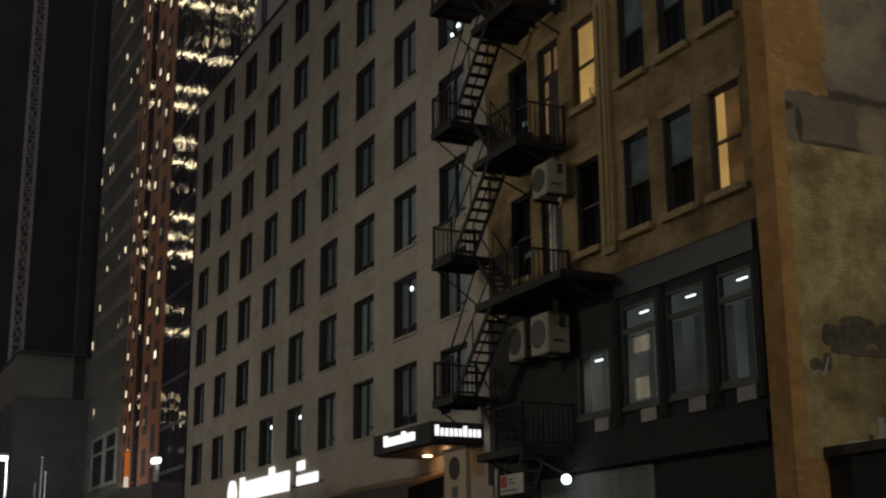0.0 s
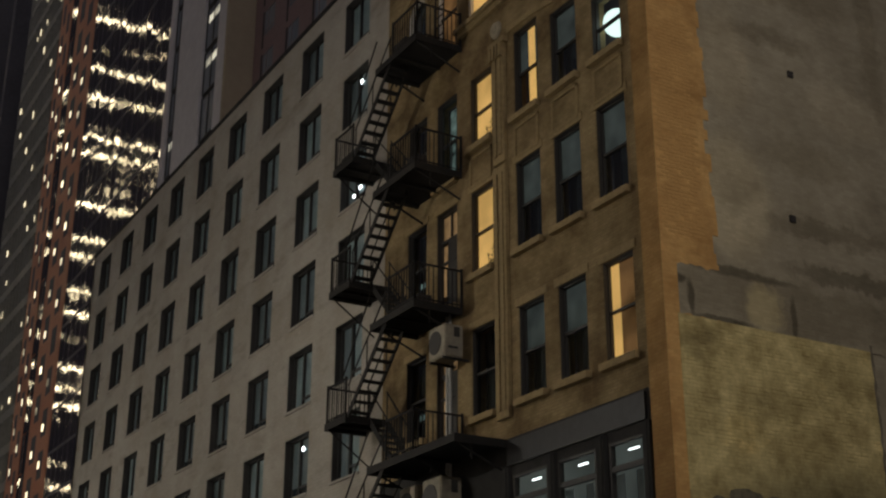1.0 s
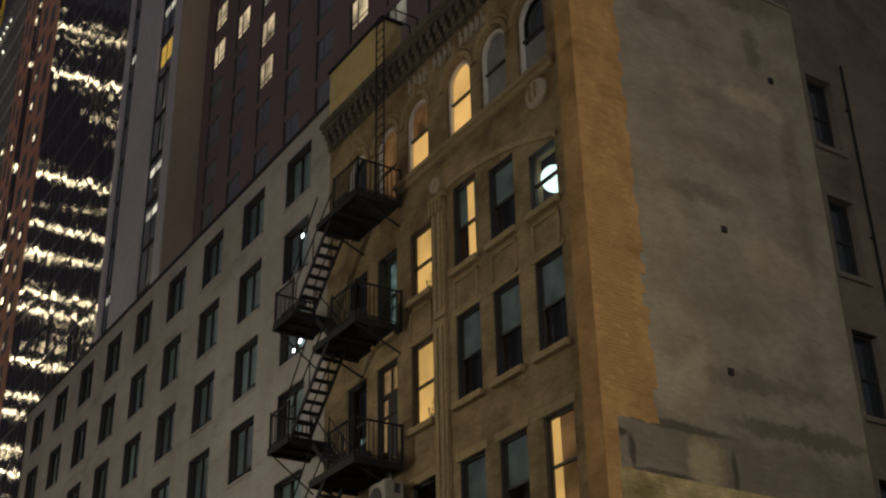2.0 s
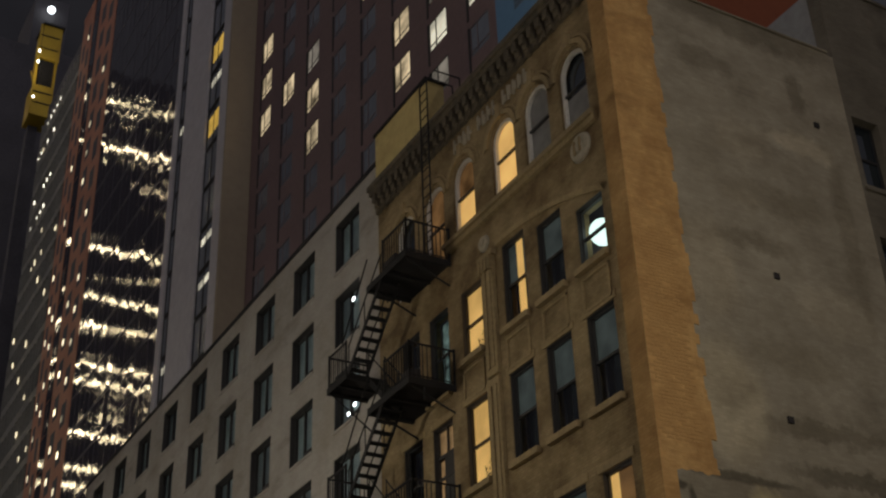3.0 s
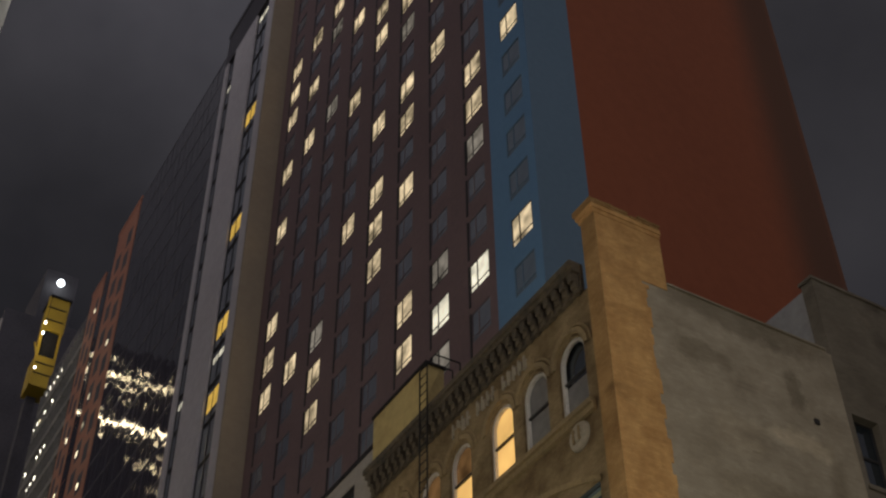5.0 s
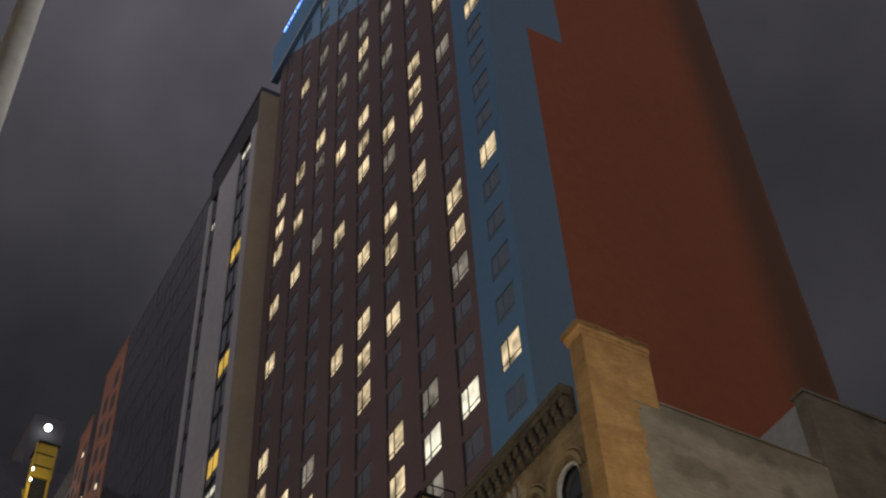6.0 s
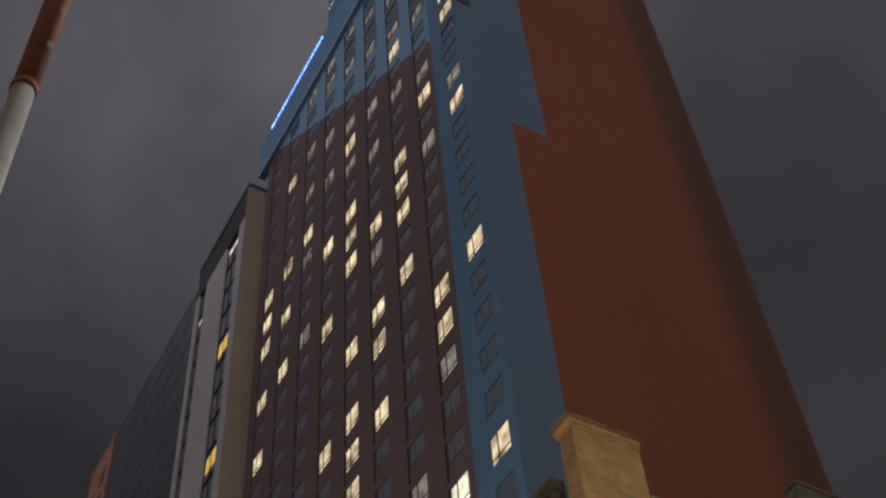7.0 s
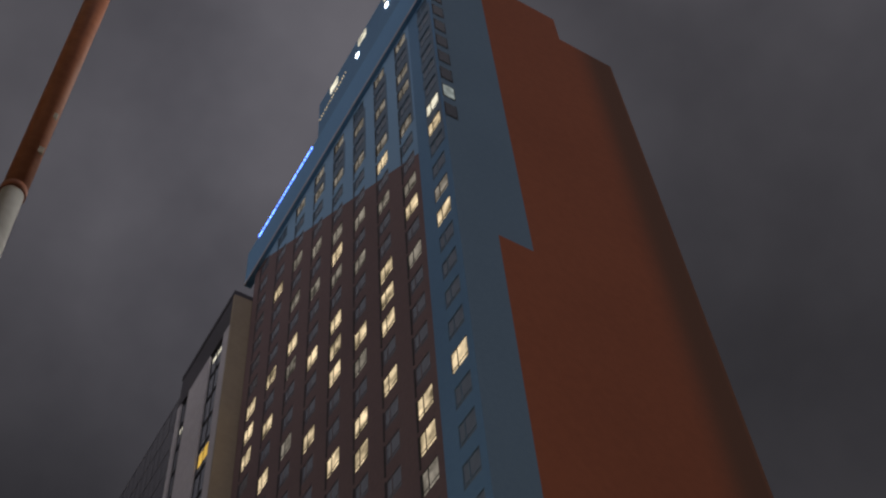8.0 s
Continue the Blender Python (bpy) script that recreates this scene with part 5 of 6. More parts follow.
rb = random.Random(21)
PIER_LOW, PIER_HIGH = 12.0, 17.2
brick_sheet("pier_bricks", *rough_bricks(STREET - 0.13, 17.9, 11.4, PIER_LOW, 0.22, lambda y, z: 0.8, 0.006, LX1 + 0.021), M["pier"], "rough orange bricks of the lower pier")
brick_sheet("pier_bricks", *rough_bricks(STREET - 0.13, 17.9, PIER_HIGH, 26.4, 0.22, lambda y, z: 0.8, 0.006, LX1 + 0.021), M["pier"], "rough orange bricks of the upper pier")
brick_meshes = []
for i in range(6):
    bm = boxes((-0.01, 0.003 + 0.0008 * i, 0.0, 0.205, 0.0, 0.066))
    for v in bm.verts:
        if v.co.x > 0:
            v.co += Vector((rb.uniform(-0.001, 0.0015), 0.006 if v.co.y < 0.1 else -0.006, 0.005 if v.co.z < 0.03 else -0.005))
    brick_meshes.append(to_mesh("brick", bm, M["pier"]))
course = 0
z = PIER_LOW
while z < PIER_HIGH - 0.07:
    y = STREET - 0.12 + (0.11 if course % 2 else 0.0)
    while y < 17.86 - 0.2:
        rb.random() < 0.85 and put("brick", rb.choice(brick_meshes), loft, (LX1 + 0.021, y, z))
        y += 0.22
    z += 0.088
    course += 1
brick_sheet("washed_bricks", *rough_bricks(16.95, 22.3, 7.6, 10.2, 0.22, lambda y, z: 0.4 if noise.noise(Vector((y * 0.7, z * 0.9, 3.0))) > -0.25 else 0.12, 0.009, LX1 + 0.031), M["ghost"], "rough yellow-washed bricks")
brick_sheet("render_bricks", *rough_bricks(18.2, 24.3, 11.8, 24.5, 0.24, lambda y, z: max(0.03, 0.45 * noise.noise(Vector((y * 0.5, z * 0.3, 9.0))) + 0.16 - 0.04 * (y - 18)), 0.007, LX1 + 0.001), M["stucco_lot"], "bricks showing through the thin render")
# ---- fire escape on the loft's front ----
escape = thing("fire_escape", (-30, 16.0, 4.9), "black iron fire escape zigzagging down the loft front", "fire escape")
EY0, EY1 = 15.27, 16.66
PLAT = [4.95, 8.8, 12.65, 16.5, 20.35]
PX0, PX1 = -30.1, -27.8
baluster = to_mesh("baluster", boxes((-0.011, 0.011, -0.011, 0.011, 0, 1.02)), M["iron"])
post = to_mesh("post", boxes((-0.025, 0.025, -0.025, 0.025, -0.08, 1.12)), M["iron"])


def grating(x0, x1, y0, y1, z):
    n = max(2, int((y1 - y0) / 0.075))
    slat = to_mesh("slat", boxes((x0, x1, -0.026, 0.026, -0.05, 0)), M["iron"])
    for i in range(n + 1):
        put("slat", slat, escape, (0, y0 + (y1 - y0) * i / n, z))
    joist = to_mesh("joist", boxes((-0.03, 0.03, y0, y1, -0.13, -0.051)), M["iron"])
    for x in (x0, (x0 + x1) / 2, x1):
        put("joist", joist, escape, (x, 0, z))
    part_each("edge_beam", ((x0 - 0.03, x1 + 0.03, y0 - 0.05, y0 - 0.023, z - 0.16, z + 0.04), (x1 + 0.031, x1 + 0.06, y0 - 0.05, y1, z - 0.16, z + 0.04), (x0 - 0.06, x0 - 0.031, y0 - 0.05, y1, z - 0.16, z + 0.04)), M["iron"], escape)


def railing(a, b, z, gap=0.13):
    """Top rail, low rail, posts and balusters from a to b (x, y)."""
    a, b = Vector((*a, z)), Vector((*b, z))
    for h, w in ((1.06, 0.045), (0.12, 0.03)):
        bm = bmesh.new()
        bar(bm, a + Vector((0, 0, h)), b + Vector((0, 0, h)), w)
        part("rail", bm, M["iron"], escape)
    n = max(2, int((b - a).length / gap))
    for i in range(n + 1):
        p = a.lerp(b, i / n)
        put("post" if i in (0, n) else "baluster", post if i in (0, n) else baluster, escape, p)


def flight(x0, z0, x1, z1, y0, y1, n, handrail=True):
    for y in (y0, y1):
        bm = bmesh.new()
        bar(bm, (x0, y, z0), (x1, y, z1), 0.03, 0.15)
        part("stringer", bm, M["iron"], escape)
        if handrail:
            bm = bmesh.new()
            bar(bm, (x0, y, z0 + 0.85), (x1, y, z1 + 0.85), 0.03)
            for u in (0.02, 0.5, 0.98):
                p = Vector((x0, y, z0)).lerp(Vector((x1, y, z1)), u)
                bar(bm, p, p + Vector((0, 0, 0.85)), 0.025)
            part("handrail", bm, M["iron"], escape)
    tread = to_mesh("tread", boxes((-0.1, 0.1, y0 + 0.016, y1 - 0.016, -0.035, 0.0)), M["iron"])
    for i in range(n):
        u = (i + 0.5) / n
        put("tread", tread, escape, (x0 + (x1 - x0) * u, 0, z0 + (z1 - z0) * u))


for k, z in enumerate(PLAT):
    x1 = PX1 if k != 1 else -25.8
    grating(PX0, x1, EY0, EY1, z)
    railing((PX0 + 0.9, EY0), (PX1, EY0), z)
    railing((PX1, EY0), (PX1, EY1), z)
    for x in (PX0 + 0.2, x1 - 0.1) + ((-27.8,) if k == 1 else ()):
        bm = bmesh.new()
        bar(bm, (x, EY0 + 0.05, z - 0.13), (x, EY1 + 0.03, z - 0.7), 0.04)
        bar(bm, (x, EY0 + 0.5, z - 0.13), (x, EY0 + 0.5, z - 0.48), 0.03)
        part("bracket", bm, M["iron"], escape, "diagonal iron bracket")
    if k < 4:
        lz = z + 1.7
        grating(-32.75, -31.55, EY0, EY1 - 0.1, lz)
        railing((-32.75, EY0), (-31.6, EY0), lz)
        railing((-32.75, EY0), (-32.75, EY1 - 0.1), lz)
        flight(-31.5, lz, -29.35, PLAT[k + 1] - 0.1, EY0 + 0.02, EY0 + 0.6, 9)
        flight(-29.9, z, -31.6, lz, EY0 + 0.72, EY0 + 1.25, 8)
        for u, v in (((-31.9, EY0, lz + 1.06), (-30.2, EY0, PLAT[k + 1] + 1.0)), ((-32.7, EY0 - 0.02, lz - 0.1), (-32.7, EY1, lz - 1.1))):
            bm = bmesh.new()
            bar(bm, u, v, 0.033)
            part("tie_rod", bm, M["iron"], escape)
for x in (-28.25, -27.8):
    bm = bmesh.new()
    bar(bm, (x, 16.12, 20.35), (x, 16.12, 26.6), 0.035)
    bar(bm, (x, 16.12, 26.6), (x, 16.4, 27.1), 0.035)
    bar(bm, (x, 16.4, 27.1), (x, 17.3, 27.1), 0.035)
    bar(bm, (x, 17.3, 27.1), (x, 17.3, 25.4), 0.035)
    part("ladder_rail", bm, M["iron"], escape, "gooseneck ladder rail to the roof")
rung = to_mesh("rung", boxes((-28.25, -27.8, -0.012, 0.012, -0.012, 0.012)), M["iron"])
for i in range(20):
    put("rung", rung, escape, (0, 16.12, 20.7 + 0.31 * i))
flight(-29.6, 2.4, -27.9, 4.85, EY0 + 0.05, EY0 + 0.6, 9)
part("drop_post", boxes((-29.65, -29.59, EY0 + 0.05, EY0 + 0.11, 0.15, 2.5)), M["iron"], escape)
part_each("clutter", ((-29.6, -28.9, 15.5, 15.9, 20.36, 20.95), (-28.6, -28.1, 15.45, 15.8, 16.51, 16.95), (-29.3, -28.2, 15.6, 16.0, 12.66, 13.05)), M["crack"], escape, "dark clutter left on the platforms")


def condenser(x, y, z, w=0.95, h=0.95, d=0.45, turn=0):
    """A wall-hung air-conditioning condenser."""
    ac = thing("condenser_unit", (x, y, z), "cream air-conditioning condenser hung on the loft front", "air conditioner", "condensers on the loft front")
    bm = boxes((x, x + w, y, y + d, z, z + h))
    bmesh.ops.bevel(bm, geom=bm.edges[:], offset=0.03, segments=2, affect="EDGES")
    part("casing", bm, M["ac"], ac)
    bm = bmesh.new()
    rod(bm, (x + w * 0.42, y - 0.02, z + h * 0.5), (x + w * 0.42, y + 0.01, z + h * 0.5), h * 0.36, h * 0.36, 20)
    part("fan_grille", bm, M["frame"], ac, "dark round fan grille")
    part_each("label_plate", ((x + w, x + w + 0.012, y + d * 0.5, y + d * 0.8, z + h * 0.62, z + h * 0.92), (x + w, x + w + 0.012, y + d * 0.2, y + d * 0.7, z + h * 0.25, z + h * 0.32)), M["frame"], ac)
    part_each("bracket", ((x + 0.05, x + 0.1, y, STREET, z - 0.06, z), (x + w - 0.1, x + w - 0.05, y, STREET, z - 0.06, z)), M["iron"], ac)
    return ac


condenser(-28.25, 15.95, 11.25, 0.8, 0.85, 0.55)
condenser(-28.45, 15.9, 7.25, 0.9, 1.0, 0.6)
condenser(-29.9, 16.05, 7.35, 0.85, 0.95, 0.42)
# ---- hotel signs, canopy, things at street level ----
def light_word(name, widths, heights, start, z, gap, place, parent, label, along="x"):
    """A lit wordmark as plain blocks."""
    u = start
    for w, h in zip(widths, heights):
        if along == "x":
            bm = boxes((u, u + w * 0.84, place - 0.08, place, z, z + h))
        else:
            bm = boxes((place, place + 0.04, u, u + w * 0.84, z, z + h))
        part(name, bm, M["signwhite"], parent, label)
        u += w + gap


sign = thing("facade_sign", (-51, STREET - 0.1, 5.4), "large white lit wordmark with a leaf roundel on the hotel wall", "sign")
bm = bmesh.new()
rod(bm, (-56.3, STREET - 0.03, 5.75), (-56.3, STREET - 0.16, 5.75), 0.62, 0.62, 24)
bmesh.ops.scale(bm, vec=(0.8, 1, 1), verts=bm.verts, space=Matrix.Translation((56.3, 0, 0)))
part("roundel", bm, M["signwhite"], sign)
light_word("letter_block", [0.62, 0.56, 0.6, 0.56, 0.5, 0.56, 0.62, 0.5, 0.52, 0.52], [0.95, 0.75, 0.75, 0.75, 0.75, 0.75, 1.05, 0.75, 0.75, 0.75], -55.2, 5.45, 0.09, STREET - 0.03, sign, "")
light_word("small_letter_block", [0.34, 0.34], [0.34, 0.34], -47.9, 6.1, 0.08, STREET - 0.03, sign, "")
light_word("small_letter_block", [0.34, 0.16, 0.3, 0.34, 0.36, 0.36], [0.36] * 6, -47.9, 5.55, 0.07, STREET - 0.03, sign, "")
part("backing", boxes((-55.4, -45.2, STREET - 0.028, STREET - 0.004, 5.5, 5.62)), M["frame"], sign)

canopy = thing("entrance_canopy", (-34.6, 15.9, 5.5), "flat dark canopy with lit white wordmarks on its edges", "canopy")
part("slab", boxes((-36.7, -32.65, 15.1, STREET - 0.004, 5.55, 6.12)), M["brown"], canopy)
part("soffit", boxes((-36.6, -32.75, 15.2, STREET - 0.004, 5.5, 5.548)), M["frame"], canopy)
light_word("letter_block", [0.2, 0.16, 0.18, 0.16, 0.15, 0.16, 0.2, 0.15, 0.16, 0.16], [0.3, 0.22, 0.22, 0.22, 0.22, 0.22, 0.3, 0.22, 0.22, 0.22], -35.75, 5.72, 0.045, 15.098, canopy, "")
light_word("letter_block", [0.13, 0.1, 0.11, 0.1, 0.1, 0.1, 0.13, 0.1, 0.1, 0.1], [0.28, 0.2, 0.2, 0.2, 0.2, 0.2, 0.28, 0.2, 0.2, 0.2], 15.22, 5.74, 0.035, -32.648, canopy, "", "y")
part("downlight", boxes((-34.3, -34.1, 16.2, 16.4, 5.47, 5.499), (-35.6, -35.4, 16.2, 16.4, 5.47, 5.499)), M["sodium"], canopy, "small warm downlight")
lamp("canopy_light", (-34.2, 16.3, 5.35), 26, (1.0, 0.5, 0.2), 0.05)
lamp("canopy_light", (-35.5, 16.3, 5.35), 10, (1.0, 0.5, 0.2), 0.05)

awning = thing("entrance_awning", (-38.4, 15.9, 4.4), "bronze edged awning along the hotel entrance", "awning")
bm = bmesh.new()
v = [bm.verts.new(p) for p in ((-42.6, 15.3, 4.6), (-34.6, 15.3, 4.6), (-34.6, STREET, 5.05), (-42.6, STREET, 5.05), (-42.6, 15.3, 4.5), (-34.6, 15.3, 4.5), (-34.6, STREET, 4.95), (-42.6, STREET, 4.95))]
for f in ((0, 1, 2, 3), (7, 6, 5, 4), (0, 4, 5, 1), (1, 5, 6, 2), (2, 6, 7, 3), (3, 7, 4, 0)):
    bm.faces.new([v[i] for i in f])
part("roof_sheet", bm, M["awning"], awning)
part("valance", boxes((-42.6, -34.6, 15.26, 15.3, 2.6, 4.62)), M["crack"], awning, "dark hanging side of the awning")

totem = thing("totem_sign", (-31.4, 15.3, 0.15), "tan upright banner sign with a dark roundel", "sign")
part("panel", boxes((-32.05, -30.75, 15.2, 15.34, 0.15, 5.22)), M["tan"], totem)
part("cap", boxes((-32.1, -30.7, 15.16, 15.38, 5.22, 5.28)), M["frame"], totem)
bm = bmesh.new()
rod(bm, (-31.4, 15.2, 4.75), (-31.4, 15.17, 4.75), 0.3, 0.3, 24)
part("roundel", bm, M["crack"], totem)
for i in range(5):
    part("letter_bar", boxes((-31.55, -31.25, 15.18, 15.2, 4.0 - 0.42 * i, 4.28 - 0.42 * i)), M["frame"], totem)

stop = thing("street_sign", (-25.0, 13.2, 0.15), "white street sign with a red square on a steel post", "sign")
bm = bmesh.new()
rod(bm, (-25.25, 13.2, 0.15), (-25.25, 13.2, 4.15), 0.035, 0.035, 10)
part("post", bm, M["metal"], stop)
part("plate", boxes((-25.02, -24.05, 13.17, 13.2, 3.58, 3.98)), M["white"], stop)
part("red_square", boxes((-24.99, -24.73, 13.16, 13.169, 3.72, 3.96)), M["redsign"], stop)
part("text_bar", boxes((-24.95, -24.3, 13.16, 13.169, 3.64, 3.67), (-24.65, -24.45, 13.16, 13.169, 3.86, 3.89), (-24.65, -24.4, 13.16, 13.169, 3.78, 3.81)), M["frame"], stop)

globe = thing("shop_lamp", (-27.6, 16.3, 4.0), "glaring white globe lamp over the shop front", "lamp")
bm = bmesh.new()
bmesh.ops.create_uvsphere(bm, u_segments=16, v_segments=10, radius=0.12, matrix=Matrix.Translation((-27.6, 16.3, 4.2)))
part("globe", bm, M["lampglow"], globe)
bm = bmesh.new()
bar(bm, (-27.6, 16.3, 4.35), (-27.6, STREET - 0.1, 4.6), 0.04)
part("arm", bm, M["iron"], globe)
lamp("shop_lamp_light", (-27.6, 16.05, 4.2), 9, (0.9, 0.97, 1.0), 0.15)
shutter = thing("roller_shutter", (-26.6, 16.75, 0.15), "grey slatted roller shutter of the shop", "shutter")
slat = to_mesh("slat", boxes((-29.6, -24.6, STREET + 0.04, STREET + 0.09, 0, 0.1)), M["concrete"])
for i in range(34):
    put("slat", slat, shutter, (0, 0, 0.6 + 0.11 * i))

shed = thing("lot_shed", (-16, 24, 0.15), "dark hoarding and low shed in the empty lot", "shed")
part("wall", boxes((LX1 + 0.1, -10, 17.3, 40, 0.15, 4.02)), M["brown"], shed)
part("roof_edge", boxes((LX1 + 0.06, -9.9, 17.2, 40.1, 4.02, 4.2)), M["crack"], shed)
bm = bmesh.new()
rs = random.Random(3)
for i in range(9):
    bmesh.ops.create_icosphere(bm, subdivisions=2, radius=1.0, matrix=Matrix.Translation((LX1 + 0.4, 17.7 + 0.2 * i, 4.23)) @ Matrix.Diagonal((0.25, 0.22, 0.07 + 0.07 * rs.random(), 1)))
tarp = tagged(new("plastic_sheet", to_mesh("plastic_sheet", bm, M["white"])), "crumpled pale plastic sheet on the shed roof", "sheet")

marker = thing("marker_post", (-19.2, 18.26, 4.2), "short white marker post on the shed roof", "post")
part("board", boxes((-19.24, -19.2, 18.2, 18.33, 4.26, 4.76)), M["white"], marker)
part("foot", boxes((-19.3, -19.14, 18.16, 18.37, 4.2, 4.259)), M["crack"], marker)
crate = thing("roof_box", (-19.0, 19.6, 4.2), "pale grey metal box on the shed roof", "box")
bm = boxes((-19.2, -18.8, 19.25, 20.1, 4.2, 4.8))
bmesh.ops.bevel(bm, geom=bm.edges[:], offset=0.02, segments=2, affect="EDGES")
part("body", bm, M["white"], crate)
part("lid", boxes((-19.23, -18.77, 19.22, 20.13, 4.801, 4.86)), M["metal"], crate)

# paint marks on the party wall, as plain shapes
for y, z, a, b in ((17.75, 6.35, 0.42, 0.26), (18.4, 6.5, 0.5, 0.32), (19.05, 6.4, 0.34, 0.3), (18.3, 6.1, 0.8, 0.08), (17.25, 5.75, 0.2, 0.13), (17.5, 5.85, 0.12, 0.2)):
    bm = bmesh.new()
    bmesh.ops.create_circle(bm, cap_ends=True, segments=28, radius=1.0, matrix=Matrix.Translation((LX1 + 0.04 + 0.002 * (y - 17), y, z)) @ Matrix.Rotation(math.pi / 2, 4, "Y") @ Matrix.Diagonal((b, a, 1, 1)))
    for v in bm.verts:
        k = 1 + 0.5 * noise.noise(Vector((v.co.y * 3.1, v.co.z * 3.1, y)))
        v.co.y, v.co.z = y + (v.co.y - y) * k, z + (v.co.z - z) * k
    part("paint_mark", bm, M["mark"], loft, "faded dark paint mark")
bm = bmesh.new()
for a, b, c, d in ((17.1, 5.6, 17.25, 5.66), (17.25, 5.66, 17.4, 5.58), (17.4, 5.58, 17.52, 5.95)):
    bar(bm, (LX1 + 0.038, a, b), (LX1 + 0.038, c, d), 0.012, 0.04)
part("paint_stroke", bm, M["white"], loft)

# ---- poles, mast, hoist ----
for n, (lx, ly, lz) in enumerate(UNSEEN_STREET_LAMPS):
    sl = thing("unseen_street_lamp", (lx, ly, 0.15), "unseen tall steel street lamp with a sodium head, added to light the fronts", "street lamp", "street lamps")
    bm = bmesh.new()
    rod(bm, (lx, ly, 0.15), (lx, ly, lz), 0.1, 0.06, 14)
    part("post", bm, M["metal"], sl)
    s = 1 if ly < 8 else -1
    bm = bmesh.new()
    bar(bm, (lx, ly, lz - 0.05), (lx, ly + 1.3 * s, lz + 0.1), 0.06)
    part("arm", bm, M["metal"], sl)
    part("head", boxes((lx - 0.15, lx + 0.15, min(ly + 1.3 * s, ly + 1.9 * s), max(ly + 1.3 * s, ly + 1.9 * s), lz + 0.02, lz + 0.18)), M["metal"], sl)
    part("lens", boxes((lx - 0.12, lx + 0.12, min(ly + 1.35 * s, ly + 1.85 * s), max(ly + 1.35 * s, ly + 1.85 * s), lz - 0.02, lz + 0.019)), M["sodium"], sl)

pole = thing("signal_mast", (-4.5, 0.157, 0.15), "round steel mast, pale below and rust brown above", "mast")
bm = bmesh.new()
rod(bm, (-4.5, 0.157, 0.15), (-4.5, 0.157, 8.47), 0.095, 0.07, 20)
part("lower_pole", bm, M["metal"], pole, "pale steel lower pole")
bm = bmesh.new()
rod(bm, (-4.5, 0.157, 8.47), (-4.5, 0.19, 14.5), 0.075, 0.104, 20)
part("upper_pole", bm, M["rustpole"], pole, "rust brown upper pole")
bm = bmesh.new()
rod(bm, (-4.5, 0.157, 8.44), (-4.5, 0.157, 8.5), 0.08, 0.08, 20)
part("collar", bm, M["rustpole"], pole)
for z in (8.9, 9.36):
    bm = boxes((-4.452, -4.43, 0.185, 0.225, z, z + 0.07))
    bmesh.ops.bevel(bm, geom=bm.edges[:], offset=0.004, segments=1, affect="EDGES")
    part("tag_plate", bm, M["white"], pole, "small pale plate on the pole")

crane = thing("crane_mast", (-150, 19.3, 0.15), "pale lattice crane mast", "crane")
bm = bmesh.new()
cw = 0.6
for sx_, sy_ in ((-1, -1), (1, -1), (1, 1), (-1, 1)):
    bar(bm, (-150 + sx_ * cw, 19.3 + sy_ * cw, 0.15), (-150 + sx_ * cw, 19.3 + sy_ * cw, 118), 0.22)
part("leg", bm, M["white"], crane)
bm = bmesh.new()
for k in range(58):
    z, s = 0.5 + 2.0 * k, (1 if k % 2 else -1)
    for u, w in (((-1, -1), (1, -1)), ((1, -1), (1, 1)), ((1, 1), (-1, 1)), ((-1, 1), (-1, -1))):
        a, b = (u, w) if s > 0 else (w, u)
        bar(bm, (-150 + a[0] * cw, 19.3 + a[1] * cw, z), (-150 + b[0] * cw, 19.3 + b[1] * cw, z + 2.0), 0.12)
        bar(bm, (-150 + u[0] * cw, 19.3 + u[1] * cw, z), (-150 + w[0] * cw, 19.3 + w[1] * cw, z), 0.12)
part("lattice", bm, M["white"], crane, kind="stuff")

hoist = thing("construction_hoist", (-141, 25, 0.15), "yellow construction hoist cabin high on a dark mast", "hoist")
part("mast", boxes((-143, -141.5, 24.2, 25.4, 0.15, 101.6)), M["dark"], hoist)
part("lower_cabin", boxes((-142.5, -139, 23.7, 26.2, 101.6, 106.2)), M["yellow"], hoist)
part("open_bay", boxes((-142.2, -139.3, 24.2, 26.1, 106.2, 110.4)), M["brown"], hoist, "dark open bay of the hoist")
part("upper_cabin", boxes((-142.5, -139, 24.0, 26.4, 110.4, 115.8)), M["yellow"], hoist)
part("corner_post", boxes((-139.3, -139.0, 23.6, 23.95, 106.2, 112)), M["yellow"], hoist)
for y in (23.75, 26.1):
    bm = bmesh.new()
    bar(bm, (-139.1, y, 101.6), (-139.1, y, 115.8), 0.28)
    bar(bm, (-139.1, y, 106.2), (-142.3, y, 110.4), 0.22)
    part("guide_rail", bm, M["yellow"], hoist, "yellow guide rail with a brace")
for z in (103.4, 105.0, 112.0, 114.0):
    part("cabin_rib", boxes((-139.0, -138.93, 23.75, 26.15, z, z + 0.16)), M["brown"], hoist)
part("cabin_roof", boxes((-142.7, -138.8, 23.8, 26.6, 115.8, 116.1)), M["brown"], hoist)
part_each("work_lamp", ((-138.98, -138.9, 23.75, 23.95, 109.5, 109.9), (-138.98, -138.9, 23.75, 23.95, 111.2, 111.6), (-138.98, -138.9, 23.8, 24.0, 104.0, 104.3)), M["lampglow"], hoist)
lamp("hoist_light", (-136.8, 22.0, 108.5), 300, (1.0, 0.85, 0.6), 0.3)

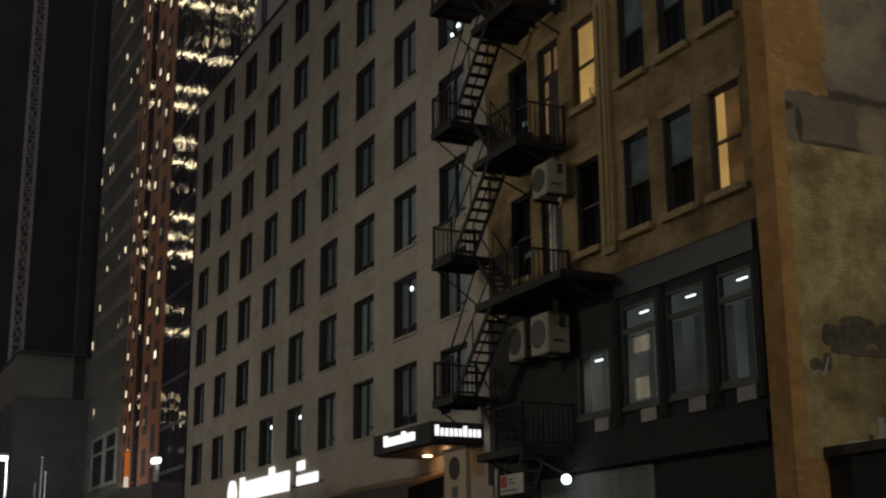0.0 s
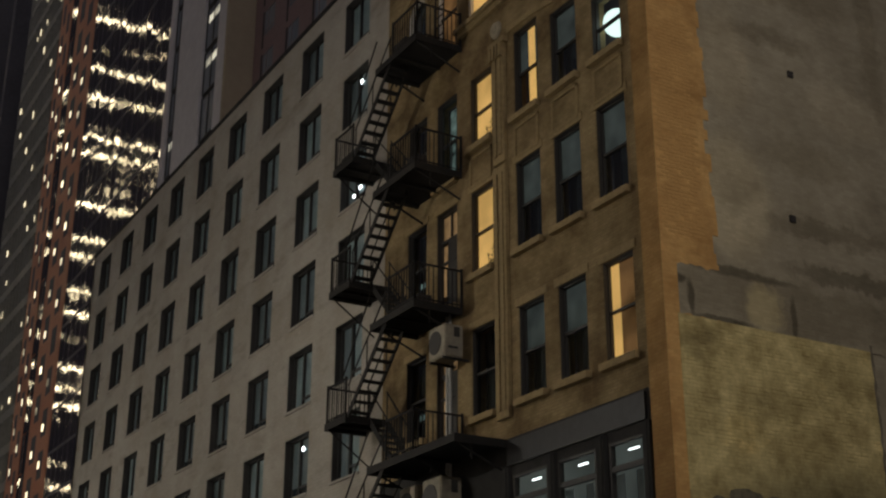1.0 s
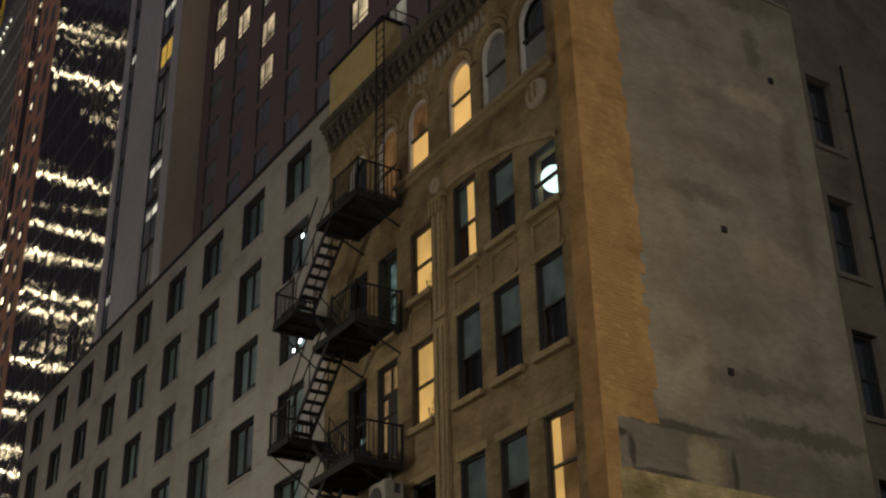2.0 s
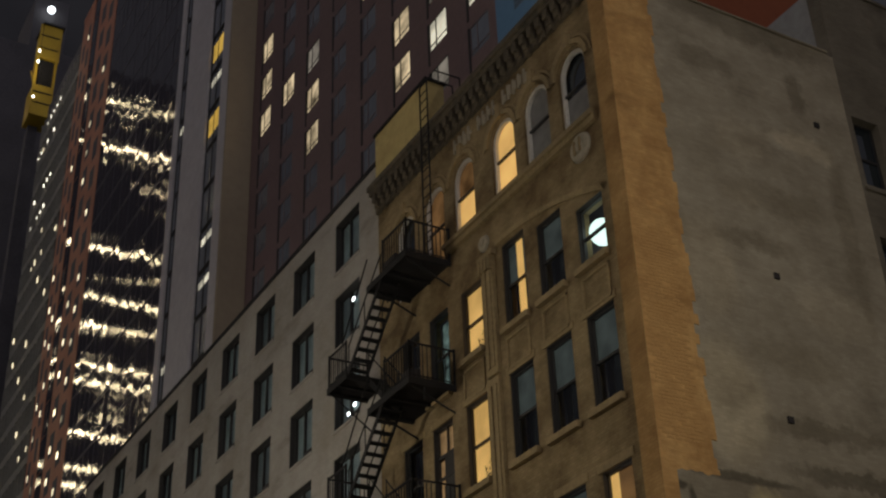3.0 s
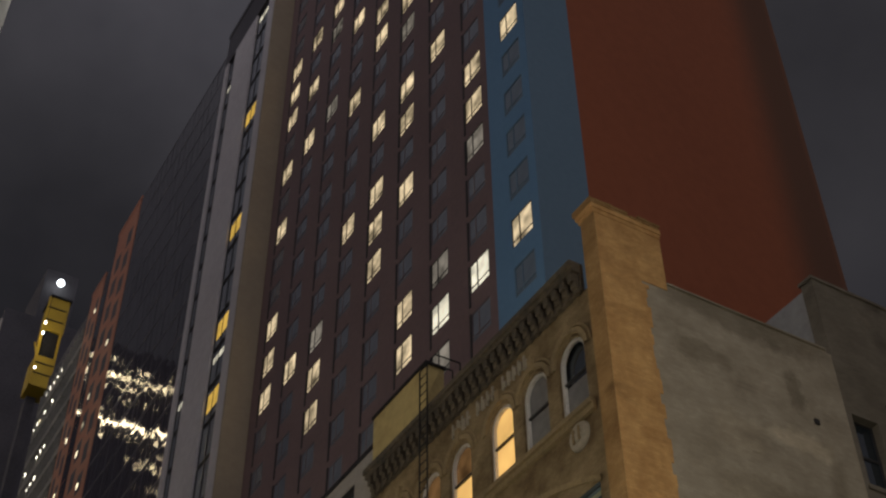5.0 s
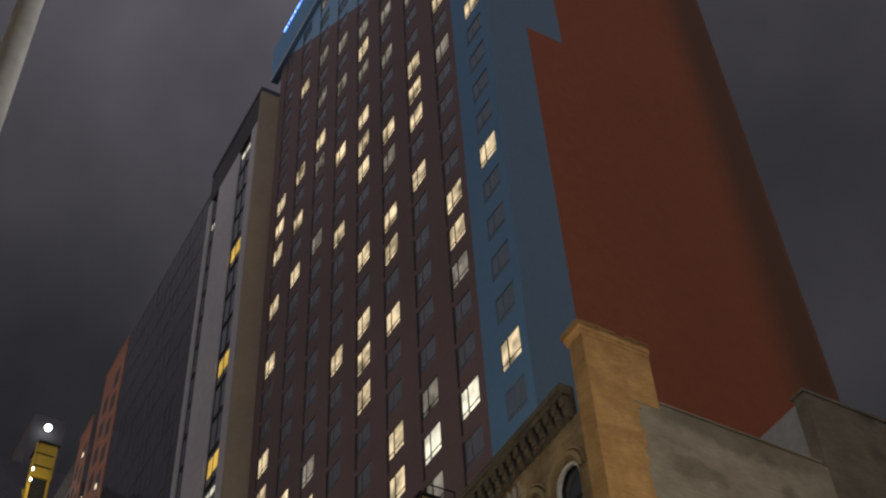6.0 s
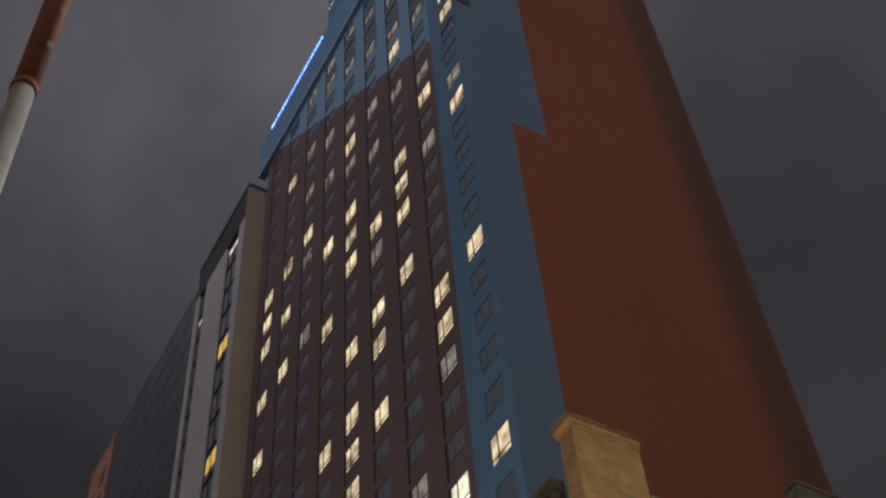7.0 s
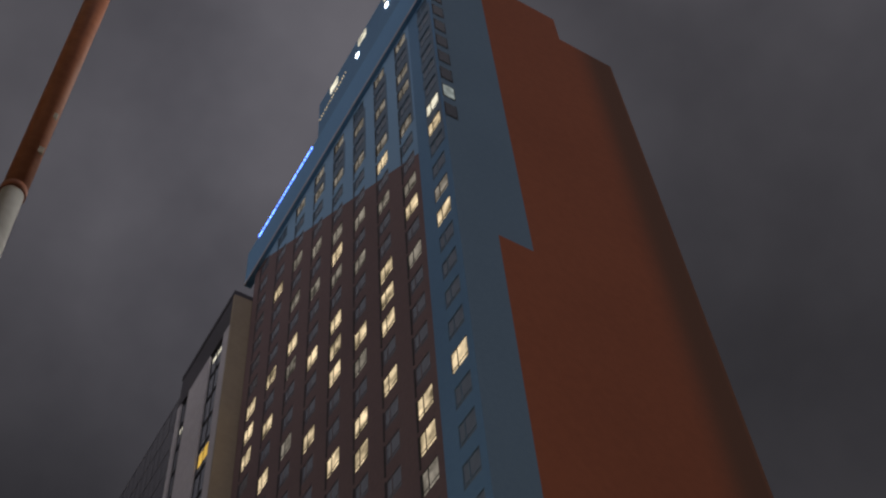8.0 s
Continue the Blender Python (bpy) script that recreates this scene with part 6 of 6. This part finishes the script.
# ---- street level beyond the hotel ----
for x0, x1 in ((-132.6, -127.2), (-126.4, -121.5)):
    pw_ = part("podium_window", boxes((x0, x0 + 0.35, GY - 0.2, GY + 0.1, 11.4, 16.4), (x0 + 0.35, x1, GY - 0.2, GY + 0.1, 16.05, 16.4), (x0 + 0.35, x1, GY - 0.2, GY + 0.1, 11.4, 11.7), (x1, x1 + 0.25, GY - 0.2, GY + 0.1, 11.4, 16.4), (x0 + 0.35, x1, GY - 0.19, GY + 0.1, 14.6, 14.8)), M["white"], gtow, "pale framed podium window")
    part("pane", boxes((x0 + 0.3, x1, GY - 0.1, GY + 0.05, 11.6, 16.2)), M["pane"], pw_)
walkway = thing("sidewalk_shed", (-70, 18, 0.15), "dark sidewalk shed beside the hotel", "shed")
part("roof_box", boxes((-76, -65.2, 15.2, 22, 4.2, 7.0)), M["dark"], walkway)
for x in (-75.6, -72.2, -68.8, -65.5):
    part("leg", boxes((x - 0.08, x + 0.08, 15.4, 15.56, 0.15, 4.2)), M["dark"], walkway)
canopy2 = thing("pale_canopy", (-88, 17, 0.15), "pale low canopy over an entrance", "canopy")
part("roof", boxes((-98, -77, 16.2, 24.8, 7.0, 7.6)), M["concrete"], canopy2)
for x in (-97.5, -91, -84, -77.5):
    part("post", boxes((x - 0.12, x + 0.12, 16.4, 16.64, 0.15, 7.0)), M["concrete"], canopy2)
lit_sign = thing("lit_sign", (-93.6, 20, 7.6), "upright orange and white lit sign", "sign")
part("orange_panel", boxes((-93.9, -93.3, 19.9, 20.1, 9.6, 11.4)), glow("orange_sign_glow", (1.0, 0.25, 0.06), 0.9), lit_sign)
part("white_panel", boxes((-93.9, -93.3, 19.9, 20.1, 7.6, 9.6)), glow("pale_sign_glow", (1.0, 0.85, 0.7), 1.5), lit_sign)
wall_lamp = thing("wall_lamp", (-85, 20, 7.6), "small white lamp on a post over the canopy", "lamp")
part("post", boxes((-85.1, -84.9, 20.0, 20.2, 7.6, 9.8)), M["metal"], wall_lamp)
part("head", boxes((-85.5, -84.5, 19.8, 20.2, 9.8, 10.1)), M["lampglow"], wall_lamp)
yl = thing("corner_lamp", (-110.5, 14.2, 0.15), "white street lamp on a pale post", "street lamp")
bm = bmesh.new()
rod(bm, (-110.5, 14.2, 0.15), (-110.5, 14.2, 12.4), 0.14, 0.1, 10)
part("post", bm, M["metal"], yl)
part("head", boxes((-111.3, -110.2, 13.5, 14.3, 12.4, 12.6)), M["metal"], yl)
part("lens", boxes((-111.2, -110.3, 13.5, 14.2, 12.1, 12.399)), M["lampglow"], yl)
lamp("corner_lamp_light", (-110.7, 13.6, 11.9), 3600, (0.85, 0.95, 1.0), 0.2)
for x, y, h in ((-118, 18.0, 13.0), (-121, 18.0, 11.0), (-115, 17.9, 11.5)):
    fp = thing("flag_pole", (x, y, 0.15), "thin pale flag pole on the pavement", "pole", "flag poles")
    bm = bmesh.new()
    rod(bm, (x, y, 0.15), (x, y, h), 0.09, 0.05, 8)
    part("shaft", bm, M["metal"], fp)
    bm = bmesh.new()
    bmesh.ops.create_uvsphere(bm, u_segments=8, v_segments=6, radius=0.12, matrix=Matrix.Translation((x, y, h + 0.08)))
    part("finial", bm, M["metal"], fp)
